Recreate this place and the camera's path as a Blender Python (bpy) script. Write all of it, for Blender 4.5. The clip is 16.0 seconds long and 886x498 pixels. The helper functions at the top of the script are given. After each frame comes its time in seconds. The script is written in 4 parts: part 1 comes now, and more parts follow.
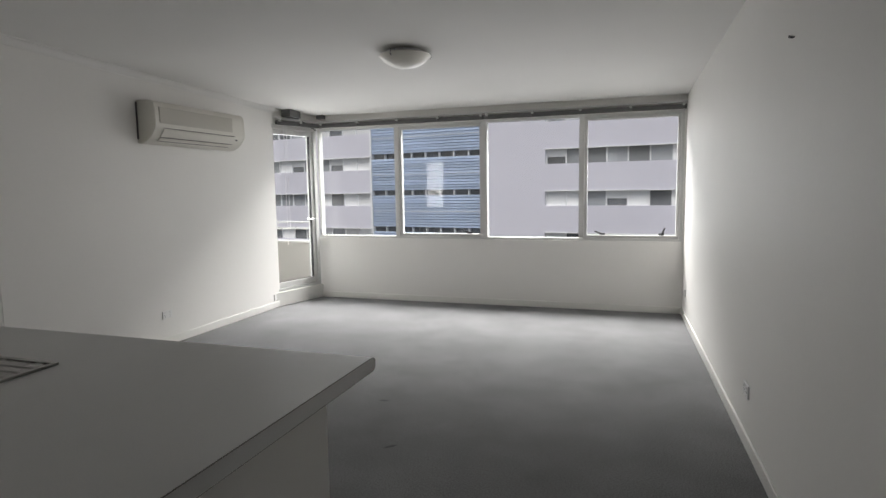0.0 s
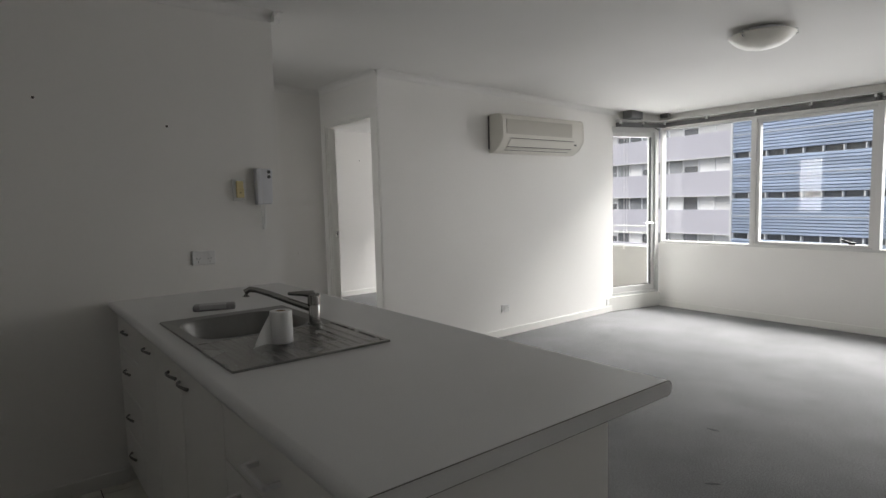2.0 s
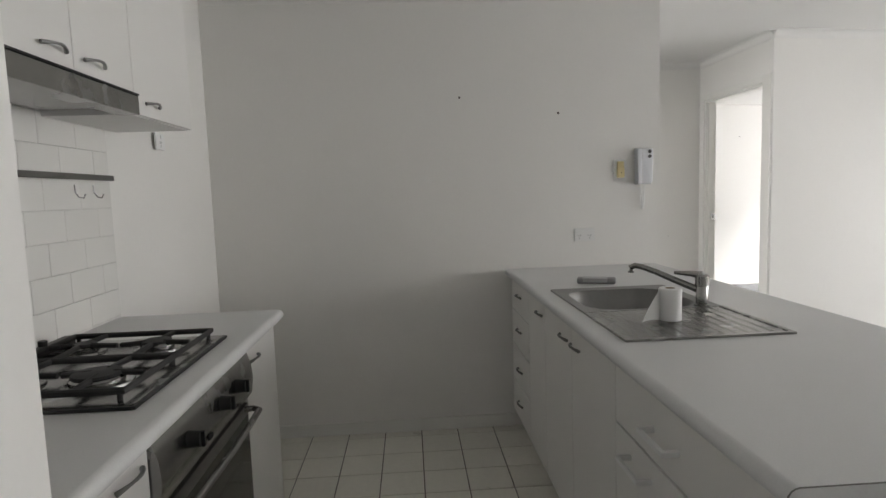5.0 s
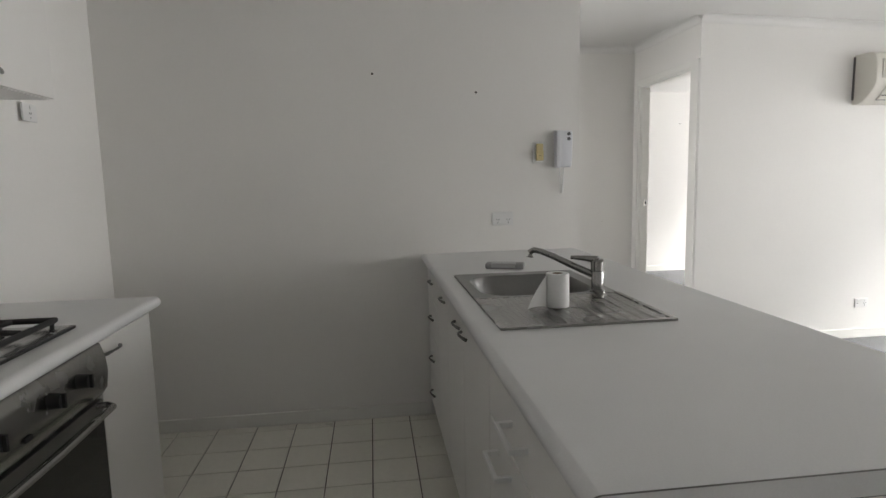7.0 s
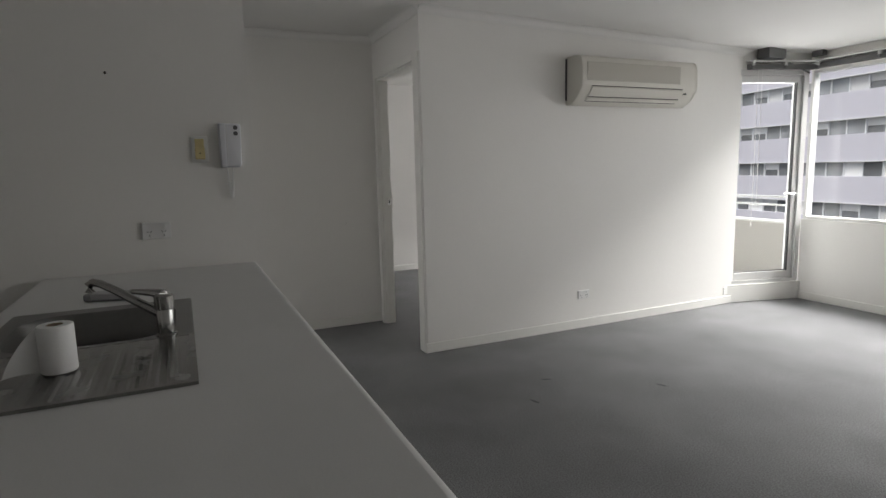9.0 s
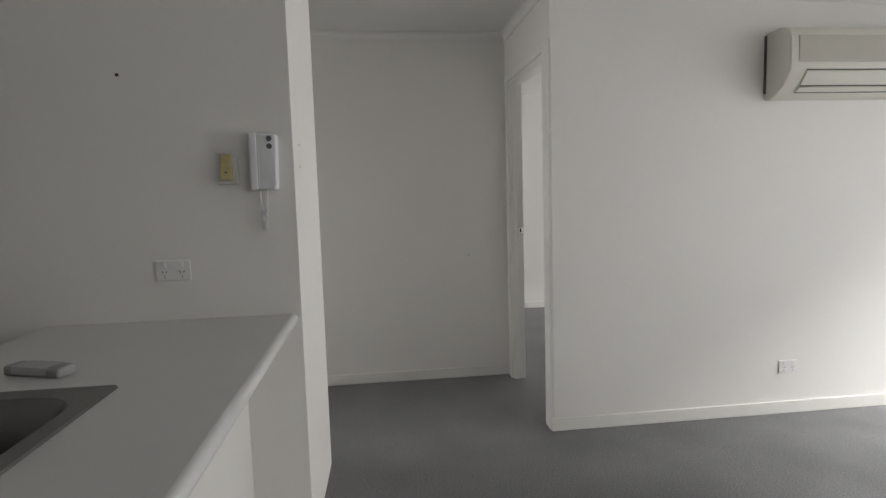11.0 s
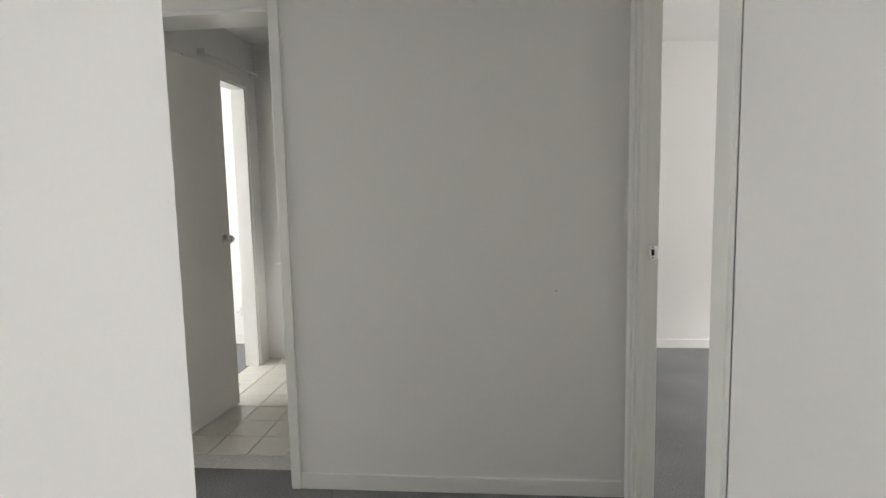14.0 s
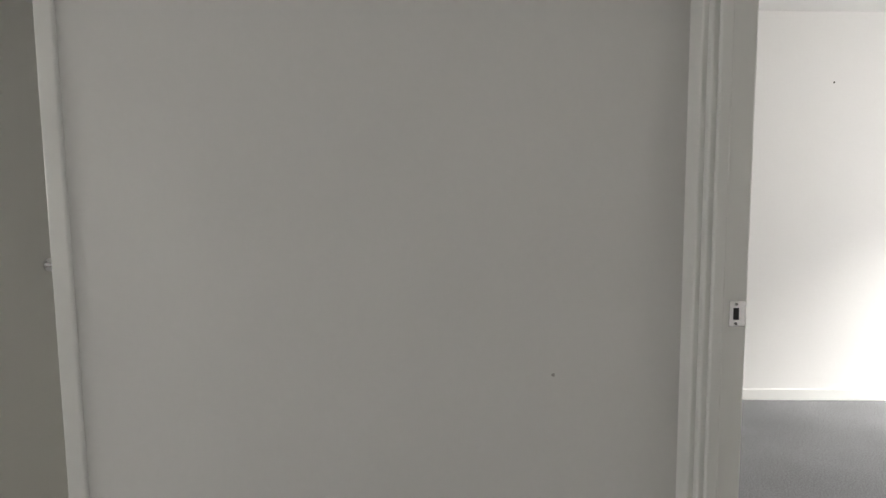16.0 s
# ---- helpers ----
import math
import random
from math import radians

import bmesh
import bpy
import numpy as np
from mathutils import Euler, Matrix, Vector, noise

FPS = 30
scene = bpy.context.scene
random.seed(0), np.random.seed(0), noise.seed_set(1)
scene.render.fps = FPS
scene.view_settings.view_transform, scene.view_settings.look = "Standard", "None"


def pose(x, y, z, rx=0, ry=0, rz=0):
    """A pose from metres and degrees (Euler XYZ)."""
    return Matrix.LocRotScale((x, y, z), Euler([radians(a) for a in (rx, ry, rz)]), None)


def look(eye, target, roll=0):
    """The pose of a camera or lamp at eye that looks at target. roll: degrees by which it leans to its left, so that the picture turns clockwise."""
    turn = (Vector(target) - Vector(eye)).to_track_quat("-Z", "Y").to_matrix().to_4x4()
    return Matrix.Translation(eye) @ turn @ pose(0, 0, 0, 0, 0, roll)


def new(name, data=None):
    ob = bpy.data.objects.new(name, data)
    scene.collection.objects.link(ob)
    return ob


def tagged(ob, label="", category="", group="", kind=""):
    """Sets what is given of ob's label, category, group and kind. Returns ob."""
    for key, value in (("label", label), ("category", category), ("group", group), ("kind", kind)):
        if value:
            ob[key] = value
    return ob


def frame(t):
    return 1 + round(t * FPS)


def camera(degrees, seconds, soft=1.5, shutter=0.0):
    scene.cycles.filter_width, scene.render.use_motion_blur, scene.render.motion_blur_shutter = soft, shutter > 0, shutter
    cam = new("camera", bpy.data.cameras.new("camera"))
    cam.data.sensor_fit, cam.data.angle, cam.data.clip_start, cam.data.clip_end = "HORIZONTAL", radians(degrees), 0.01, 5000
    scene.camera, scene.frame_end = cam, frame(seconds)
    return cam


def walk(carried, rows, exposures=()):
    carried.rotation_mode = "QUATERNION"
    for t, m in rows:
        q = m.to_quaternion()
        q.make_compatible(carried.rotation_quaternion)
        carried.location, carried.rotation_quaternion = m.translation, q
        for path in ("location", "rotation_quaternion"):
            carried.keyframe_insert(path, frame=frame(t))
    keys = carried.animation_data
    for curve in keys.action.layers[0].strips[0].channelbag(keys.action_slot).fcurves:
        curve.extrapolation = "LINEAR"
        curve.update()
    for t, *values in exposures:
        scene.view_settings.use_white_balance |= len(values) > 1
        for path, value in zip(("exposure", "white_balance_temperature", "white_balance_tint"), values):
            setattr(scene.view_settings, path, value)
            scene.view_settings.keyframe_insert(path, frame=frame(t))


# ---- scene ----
cam = camera(75.5, 16.0)
PATH = [
    (0, (1.085, 1.935, 1.354), (0.465, 3.825, 1.143), -0.9),
    (0.5, (1.127, 2.037, 1.353), (0.297, 3.845, 1.152), -1.3),
    (1, (1.164, 2.083, 1.353), (0.105, 3.769, 1.162), -1.4),
    (1.5, (1.166, 2.081, 1.349), (-0.156, 3.57, 1.167), -1.4),
    (2, (1.156, 2.07, 1.347), (-0.415, 3.295, 1.174), -1.5),
    (2.5, (1.15, 2.045, 1.352), (-0.603, 2.993, 1.181), -1.5),
    (3, (1.14, 2.025, 1.351), (-0.718, 2.747, 1.181), -1.7),
    (3.5, (1.133, 1.995, 1.344), (-0.794, 2.502, 1.173), -1.7),
    (4, (1.132, 1.96, 1.341), (-0.841, 2.237, 1.169), -1.9),
    (4.2, (1.136, 1.946, 1.34), (-0.844, 2.159, 1.158), -1.8),
    (6.3, (1.206, 1.992, 1.299), (-0.783, 2.072, 1.101), -2.0),
    (6.5, (1.181, 2.029, 1.294), (-0.806, 2.127, 1.085), -1.9),
    (7, (1.076, 2.21, 1.303), (-0.894, 2.453, 1.056), -1.3),
    (7.5, (0.993, 2.404, 1.33), (-0.919, 2.927, 1.064), -0.7),
    (8, (0.929, 2.618, 1.321), (-0.886, 3.409, 1.036), -0.5),
    (8.5, (0.921, 2.846, 1.319), (-0.865, 3.697, 1.025), -0.7),
    (9, (0.852, 3.029, 1.321), (-0.952, 3.844, 1.039), -1.4),
    (9.5, (0.695, 3.206, 1.334), (-1.162, 3.918, 1.125), -1.4),
    (10, (0.545, 3.33, 1.31), (-1.364, 3.9, 1.132), -1.8),
    (10.2, (0.471, 3.395, 1.305), (-1.458, 3.89, 1.128), -1.9),
    (12.5, (-0.691, 3.895, 1.346), (-2.672, 3.784, 1.099), -1.2),
    (13, (-0.982, 3.957, 1.319), (-2.96, 3.773, 1.084), -1.4),
    (13.5, (-1.243, 4.0, 1.286), (-3.223, 3.793, 1.089), -1.4),
    (14, (-1.514, 4.021, 1.308), (-3.494, 3.837, 1.093), -1.2),
    (14.5, (-1.752, 4.073, 1.313), (-3.721, 3.798, 1.099), -0.9),
    (15, (-2.03, 4.077, 1.297), (-3.994, 3.76, 1.089), -0.8),
    (15.5, (-2.276, 4.05, 1.3), (-4.259, 3.887, 1.101), -0.4),
    (16, (-2.564, 4.063, 1.291), (-4.553, 3.989, 1.102), -0.5),
]
walk(cam, [(t, look(eye, target, roll)) for t, eye, target, roll in PATH],
     exposures=[(0, 0.2), (1.5, 0.27), (2.5, 0.74), (3, 0.86), (4, 1.4), (6.3, 1.82), (7, 1.68), (7.5, 1.05), (8, 0.6), (9, 0.38), (9.5, 0.64), (10, 0.62), (12.5, 1.5), (13, 1.43), (14, 1.38), (14.5, 1.46), (15, 1.58), (15.5, 1.46), (16, 1.28)])

# ---- world, sun, large lights ----
world = bpy.data.worlds.new("world")
scene.world = world
world.use_nodes = True
wn = world.node_tree.nodes
sky = wn.new("ShaderNodeTexSky")
sky.sky_type = "NISHITA"
sky.sun_disc = False
sky.sun_elevation = radians(50)
sky.sun_rotation = radians(200)
sky.air_density, sky.dust_density = 1.0, 3.0
wn["Background"].inputs[1].default_value = 0.10
world.node_tree.links.new(sky.outputs[0], wn["Background"].inputs[0])


def lamp(name, kind, energy, m, color=(1, 1, 1), size=None, angle=None, spread=180):
    data = bpy.data.lights.new(name, kind)
    data.energy, data.color = energy, color
    if size:
        data.shape, data.size, data.size_y = "RECTANGLE", size[0], size[1]
        data.spread = radians(spread)
    if angle:
        data.angle = radians(angle)
    ob = new(name, data)
    ob.matrix_world = m
    return ob


lamp("sun", "SUN", 2.5, look((0, 0, 40), (-6, 22, 0)), (1.0, 0.97, 0.92), angle=20)
# area lamps for the sky's light: one added above the street, others in openings
lamp("window_skylight", "AREA", 21, look((-0.5, 8.52, 1.43), (-0.5, 0, -0.9)), (1.0, 0.98, 0.955), (4.2, 1.3), spread=125)
# Extra fill lamp hung outside the flat, standing in for the sky overhead.
lamp("street_sky_fill", "AREA", 2500, look((-0.6, 12.0, 6.2), (-0.5, 6.6, 0.2)), (1.0, 0.98, 0.955), (9.0, 4.0))
lamp("balcony_skylight", "AREA", 10, look((-2.98, 8.05, 1.2), (0.6, 7.0, 0.9)), (1.0, 0.985, 0.97), (0.7, 1.9))
lamp("bedroom_skylight", "AREA", 15, look((-4.9, 8.36, 1.45), (-4.9, 0, 1.2)), (1.0, 0.985, 0.975), (2.2, 1.4))
lamp("spare_room_skylight", "AREA", 42, look((-4.2, -0.72, 1.45), (-4.4, 4, 1.2)), (1.0, 0.985, 0.975), (1.9, 1.25))


# ---- materials ----
def material(name, color, rough=0.5, metal=0.0, grain=0.0, grain_scale=60.0, stain=0.0, stain_scale=1.3, bump=0.0, bump_scale=120.0,
             coat=0.0, random_tint=0.0, wear=0.03):
    m = bpy.data.materials.new(name)
    m.use_nodes = True
    n, l = m.node_tree.nodes, m.node_tree.links
    b = n["Principled BSDF"]
    b.inputs["Roughness"].default_value = rough
    b.inputs["Metallic"].default_value = metal
    b.inputs["Coat Weight"].default_value = coat
    geo = n.new("ShaderNodeNewGeometry")

    def noise_tex(scale, detail=3):
        t = n.new("ShaderNodeTexNoise")
        t.inputs["Scale"].default_value, t.inputs["Detail"].default_value = scale, detail
        l.new(geo.outputs["Position"], t.inputs["Vector"])
        return t

    base = n.new("ShaderNodeRGB")
    base.outputs[0].default_value = (*color, 1)
    col = base.outputs[0]

    def vary(source, amount):
        nonlocal col
        r = n.new("ShaderNodeMapRange")
        r.inputs[1].default_value, r.inputs[2].default_value = 0.25, 0.75
        r.inputs[3].default_value, r.inputs[4].default_value = 1 - amount, 1 + amount
        l.new(source, r.inputs[0])
        mx = n.new("ShaderNodeVectorMath")
        mx.operation = "SCALE"
        l.new(col, mx.inputs[0])
        l.new(r.outputs[0], mx.inputs["Scale"])
        col = mx.outputs[0]

    if grain:
        vary(noise_tex(grain_scale).outputs[0], grain)
    if stain:
        vary(noise_tex(stain_scale, 5).outputs[0], stain)
    if random_tint:
        info = n.new("ShaderNodeObjectInfo")
        vary(info.outputs["Random"], random_tint)
    l.new(col, b.inputs["Base Color"])
    if grain or stain:
        rr = n.new("ShaderNodeMapRange")
        rr.inputs[3].default_value, rr.inputs[4].default_value = max(0.02, rough - wear), min(1, rough + wear)
        l.new(noise_tex(9, 4).outputs[0], rr.inputs[0])
        l.new(rr.outputs[0], b.inputs["Roughness"])
    if bump:
        bp = n.new("ShaderNodeBump")
        bp.inputs["Strength"].default_value, bp.inputs["Distance"].default_value = bump, 0.004
        l.new(noise_tex(bump_scale, 4).outputs[0], bp.inputs["Height"])
        l.new(bp.outputs[0], b.inputs["Normal"])
    return m


WALL = material("wall_paint", (0.82, 0.808, 0.782), 0.6, grain=0.008, stain=0.025, stain_scale=0.9, bump=0.06, bump_scale=180)
CEIL = material("ceiling_paint", (0.8, 0.795, 0.775), 0.75, stain=0.02, bump=0.05, bump_scale=160)
TRIM = material("gloss_trim_paint", (0.80, 0.795, 0.76), 0.32, stain=0.02, bump=0.03, bump_scale=40)
DOORM = material("door_paint", (0.79, 0.78, 0.73), 0.38, stain=0.03, bump=0.04, bump_scale=70)
CARPET = material("grey_carpet", (0.20, 0.20, 0.206), 0.95, grain=0.45, grain_scale=150, stain=0.16, stain_scale=2.2, bump=0.9, bump_scale=320)
TILE = material("floor_tile_glaze", (0.75, 0.73, 0.655), 0.28, grain=0.03, grain_scale=40, stain=0.02, stain_scale=9, random_tint=0.03, wear=0.015)
GROUT = material("brown_grout", (0.10, 0.082, 0.066), 0.9, grain=0.2, grain_scale=90)
SPLASH = material("splashback_tile_glaze", (0.80, 0.79, 0.76), 0.2, stain=0.03, random_tint=0.015)
PALEGROUT = material("pale_grout", (0.66, 0.65, 0.625), 0.9, grain=0.1)
LAMINATE = material("worktop_laminate", (0.67, 0.67, 0.665), 0.38, grain=0.03, grain_scale=250, stain=0.03, stain_scale=3)
CAB = material("cabinet_melamine", (0.77, 0.76, 0.735), 0.42, stain=0.03, stain_scale=2)
STEEL = material("brushed_steel", (0.31, 0.306, 0.298), 0.27, metal=1.0, grain=0.04, grain_scale=90, stain=0.03, stain_scale=2, wear=0.02)
CHROME = material("chrome", (0.75, 0.75, 0.75), 0.1, metal=1.0)
DARKSTEEL = material("dull_dark_steel", (0.22, 0.22, 0.21), 0.4, metal=1.0, stain=0.1)
BLACK = material("black_enamel", (0.012, 0.012, 0.012), 0.35)
IRON = material("cast_iron", (0.018, 0.018, 0.018), 0.65, grain=0.2)
OVENGLASS = material("black_oven_glass", (0.012, 0.012, 0.011), 0.06)
PLASTIC = material("white_plastic", (0.80, 0.80, 0.79), 0.35)
GREYPLASTIC = material("pale_grey_plastic", (0.70, 0.71, 0.74), 0.4)
CREAM = material("aircon_cream_plastic", (0.68, 0.662, 0.60), 0.42, stain=0.02)
YELLOWED = material("yellowed_plastic", (0.62, 0.52, 0.27), 0.45, stain=0.08, stain_scale=20)
DARK = material("dark_gap", (0.02, 0.02, 0.02), 0.8)
PAPER = material("paper_towel", (0.82, 0.82, 0.81), 0.95, bump=0.12, bump_scale=260)
ALU = material("white_powder_coat", (0.66, 0.66, 0.645), 0.35, stain=0.02)
GREYALU = material("grey_blind_track", (0.12, 0.12, 0.12), 0.45, stain=0.06)
DARKRUB = material("dark_rubber_seal", (0.03, 0.03, 0.03), 0.7)
LAMPGLASS = material("frosted_alabaster_glass", (0.86, 0.84, 0.77), 0.3, stain=0.04, stain_scale=14)
CONCRETE = material("balcony_render", (0.40, 0.385, 0.36), 0.85, grain=0.06, stain=0.1)
FACADE = material("lilac_grey_facade", (0.58, 0.565, 0.63), 0.8, stain=0.06, stain_scale=0.15, grain=0.02, grain_scale=3)
FACADE_TRIM = material("pale_facade_trim", (0.72, 0.72, 0.73), 0.6)
LOUVRE = material("blue_metal_louvre", (0.42, 0.50, 0.66), 0.45, stain=0.18, stain_scale=0.25, random_tint=0.12)
# Base colour lightened to hold the sky reflected in the far panes.
FARGLASS = material("dark_far_glass", (0.24, 0.25, 0.265), 0.15, stain=0.4, stain_scale=0.5, random_tint=0.4)
# Pale panels: blinds in the left ribbons, painted sky reflections in the right.
FARBLIND_GLARE = material("far_blind_and_glare", (0.68, 0.68, 0.68), 0.7, random_tint=0.15)

GLASS = bpy.data.materials.new("window_glass")
GLASS.use_nodes = True
gn, gl = GLASS.node_tree.nodes, GLASS.node_tree.links
gn.remove(gn["Principled BSDF"])
g_tr, g_gl, g_mx, g_lw, g_pw, g_ad = (gn.new(k) for k in ("ShaderNodeBsdfTransparent", "ShaderNodeBsdfGlossy", "ShaderNodeMixShader", "ShaderNodeLayerWeight", "ShaderNodeMath", "ShaderNodeMath"))
g_tr.inputs[0].default_value = (0.95, 0.965, 0.965, 1)
g_gl.inputs[1].default_value = 0.01
g_pw.operation, g_ad.operation = "POWER", "MULTIPLY_ADD"
g_lw.inputs[0].default_value = 0.5
g_pw.inputs[1].default_value = 5.0
g_ad.inputs[1].default_value, g_ad.inputs[2].default_value = 0.92, 0.03
gl.new(g_lw.outputs["Facing"], g_pw.inputs[0])
gl.new(g_pw.outputs[0], g_ad.inputs[0])
gl.new(g_ad.outputs[0], g_mx.inputs[0])
gl.new(g_tr.outputs[0], g_mx.inputs[1])
gl.new(g_gl.outputs[0], g_mx.inputs[2])
gl.new(g_mx.outputs[0], gn["Material Output"].inputs[0])


# ---- mesh helpers ----
def bx(bm, x0, x1, y0, y1, z0, z1, bevel=0.0, seg=2):
    vs = bmesh.ops.create_cube(bm, size=1.0, matrix=Matrix.LocRotScale(
        ((x0 + x1) / 2, (y0 + y1) / 2, (z0 + z1) / 2), None, (abs(x1 - x0), abs(y1 - y0), abs(z1 - z0))))["verts"]
    if bevel:
        es = list({e for v in vs for e in v.link_edges})
        bmesh.ops.bevel(bm, geom=es, offset=bevel, segments=seg, profile=0.5, affect="EDGES")
    return bm


def cyl(bm, a, b, r, r2=None, n=20, caps=True):
    a, b = Vector(a), Vector(b)
    m = Matrix.Translation((a + b) / 2) @ (b - a).to_track_quat("Z", "Y").to_matrix().to_4x4()
    bmesh.ops.create_cone(bm, cap_ends=caps, segments=n, radius1=r, radius2=r if r2 is None else r2, depth=(b - a).length, matrix=m)
    return bm


def tube(bm, points, r, n=10):
    """A round bar along points."""
    pts = [Vector(p) for p in points]
    rings = []
    up = Vector((0.31, 0.17, 0.93))
    for i, p in enumerate(pts):
        d = (pts[min(i + 1, len(pts) - 1)] - pts[max(i - 1, 0)]).normalized()
        u = d.cross(up).normalized()
        w = d.cross(u)
        rr = r[i] if isinstance(r, (list, tuple)) else r
        rings.append([bm.verts.new(p + rr * (math.cos(2 * math.pi * k / n) * u + math.sin(2 * math.pi * k / n) * w)) for k in range(n)])
    for a, b in zip(rings, rings[1:]):
        for k in range(n):
            bm.faces.new((a[k], a[(k + 1) % n], b[(k + 1) % n], b[k]))
    bm.faces.new(rings[0])
    bm.faces.new(rings[-1][::-1])
    return bm


def lathe(bm, profile, centre, n=32):
    """A turned shape about a vertical line; profile: (radius, height) pairs."""
    c = Vector(centre)
    rings = [[bm.verts.new(c + Vector((r * math.cos(2 * math.pi * k / n), r * math.sin(2 * math.pi * k / n), z))) for k in range(n)] for r, z in profile]
    for a, b in zip(rings, rings[1:]):
        for k in range(n):
            bm.faces.new((a[k], a[(k + 1) % n], b[(k + 1) % n], b[k]))
    return bm


def sweep(bm, profile, x0, x1, axis="x"):
    """A prism: profile (u, z) pairs, run along an axis between x0 and x1."""
    def at(a, u, z):
        return (a, u, z) if axis == "x" else (u, a, z)
    r0, r1 = [bm.verts.new(at(x0, u, z)) for u, z in profile], [bm.verts.new(at(x1, u, z)) for u, z in profile]
    n = len(profile)
    for k in range(n):
        bm.faces.new((r0[k], r0[(k + 1) % n], r1[(k + 1) % n], r1[k]))
    bm.faces.new(r0)
    bm.faces.new(r1[::-1])
    return bm


def mesh_of(name, bm, mat, smooth=False):
    bmesh.ops.recalc_face_normals(bm, faces=bm.faces)
    me = bpy.data.meshes.new(name)
    bm.to_mesh(me)
    bm.free()
    me.materials.append(mat)
    if smooth:
        me.shade_smooth()
        me.set_sharp_from_angle(angle=radians(35))
    return me


def part(name, bm, mat, parent=None, label="", smooth=False, at=None):
    ob = new(name, mesh_of(name, bm, mat, smooth))
    if at is not None:
        ob.matrix_basis = at
    if parent is not None:
        ob.parent = parent
    if label:
        ob["label"] = label
    return ob


def thing(name, label, category, group="", at=None, kind=""):
    ob = new(name)
    ob.empty_display_size = 0.05
    if at is not None:
        ob.matrix_basis = at
    return tagged(ob, label, category, group, kind)


def structure(name, boxes, mat, label, category, bevel=0.0):
    bm = bmesh.new()
    for b in boxes:
        bx(bm, *b, bevel=bevel)
    return tagged(part(name, bm, mat), label, category, kind="structure")


B = bmesh.new
XI, XP, XE, XA, XR = -1.965, -2.655, -3.85, -2.825, 1.68   # kitchen end wall, its far side, passage end, living side wall, party wall
YK, YS, YN, YW = 0.82, 3.344, 4.55, 8.335                 # cooker wall, pier end, bedroom door wall, window wall
HC = 2.42
SILL, HEAD = 0.76, 2.115
LEAN = Matrix.Translation((XR, 5, 0)) @ Matrix.Rotation(radians(1.07), 4, "Z") @ Matrix.Translation((-XR, -5, 0))   # the party wall stands a little askew

# ---- floors ----
CL, CC = "dark grey cut-pile carpet, faintly worn and marked", "carpet"
structure("floor_living", [(-4.0, 1.8, 2.56, YN, -0.1, 0), (-3.83, 1.8, YN, 8.5, -0.1, 0)], CARPET, CL, CC)
structure("floor_bedroom", [(-6.3, -3.83, YN, 8.5, -0.1, 0)], CARPET, CL, CC)
structure("floor_entry", [(0.32, 1.95, -1.6, 2.56, -0.1, 0)], CARPET, CL, CC)
structure("floor_spare_room", [(-6.27, XP, -0.9, 2.16, -0.1, 0)], CARPET, CL, CC)
structure("floor_passage", [(-4.0, XP, 2.16, 2.56, -0.1, 0)], CARPET, CL, CC)
kitchen_floor = structure("floor_kitchen", [(-2.1, 0.32, 0.7, 2.56, -0.1, -0.006)], GROUT, "cream ceramic floor tiles with dark brown grout lines", "tiled floor")
bath_floor = structure("floor_bathroom", [(-5.8, -4.0, 2.16, YN, -0.1, -0.006)], PALEGROUT, "pale ceramic bathroom floor tiles", "tiled floor")

# ---- walls ----
W = 0.12
XT = -2.91  # far side of the living room side wall
bm = bx(B(), XP, XI, 0.6, YS, 0, HC)
for v_ in bm.verts:   # its end is not quite square
    if v_.co.x < -2.3 and v_.co.y > 3:
        v_.co.y += 0.013
tagged(part("wall_kitchen_end", bm, WALL), "off-white painted plaster wall at the end of the kitchen", "wall", kind="structure")
structure("wall_cooker", [(-1.08, 0.9, YK - W, YK, 0, HC)], WALL, "off-white painted wall behind the cooker", "wall")
bm = bx(B(), XI, -1.08, YK - W, YK, 0, HC)
for v_ in bm.verts:   # this stretch runs askew into the room
    if v_.co.x < -1.5 and v_.co.y > YK - 0.01:
        v_.co.y += 0.078
tagged(part("wall_cooker_side", bm, WALL), "off-white painted wall between the cooker and the kitchen end", "wall", kind="structure")
structure("wall_cooker_end", [(0.395, 0.95, YK, 1.447, 0, HC)], WALL, "off-white painted wall end beside the cooker worktop", "wall")
# Never in view: added behind the camera to shut out stray light.
structure("wall_entry", [(0.9, 1.95, -1.6, -1.5, 0, HC), (0.83, 0.95, -1.5, YK, 0, HC)], WALL, "unseen off-white wall added to close the entry", "wall")
structure("wall_party", [(XR, XR + W, -1.7, YW + 0.15, 0, HC)], WALL, "long off-white painted wall facing the kitchen", "wall").matrix_basis = LEAN
structure("wall_window", [(-2.66, XR, YW, YW + 0.15, 0, SILL), (-2.66, XR, YW, YW + 0.15, HEAD, HC), (1.60, XR, YW, YW + 0.15, SILL, HEAD)],
          WALL, "white painted wall below the long living room window", "wall")
structure("wall_living_side", [(XT, XA, YN, 7.66, 0, HC)], WALL,
          "off-white painted wall that carries the air conditioner", "wall")
structure("wall_bedroom_door", [(-6.3, -3.76, YN, YN + 0.08, 0, HC), (-3.76, XT, YN, YN + 0.08, 2.06, HC)],
          WALL, "off-white painted passage wall with the bedroom doorway", "wall")
structure("wall_passage_end", [(XE - 0.2, XE, 3.117, YN, 0, HC), (XE - 0.2, XE, 2.33, 3.117, 2.06, HC), (XE - 0.2, XE, 2.24, 2.33, 0, HC)], WALL,
          "off-white painted wall at the end of the passage", "wall")
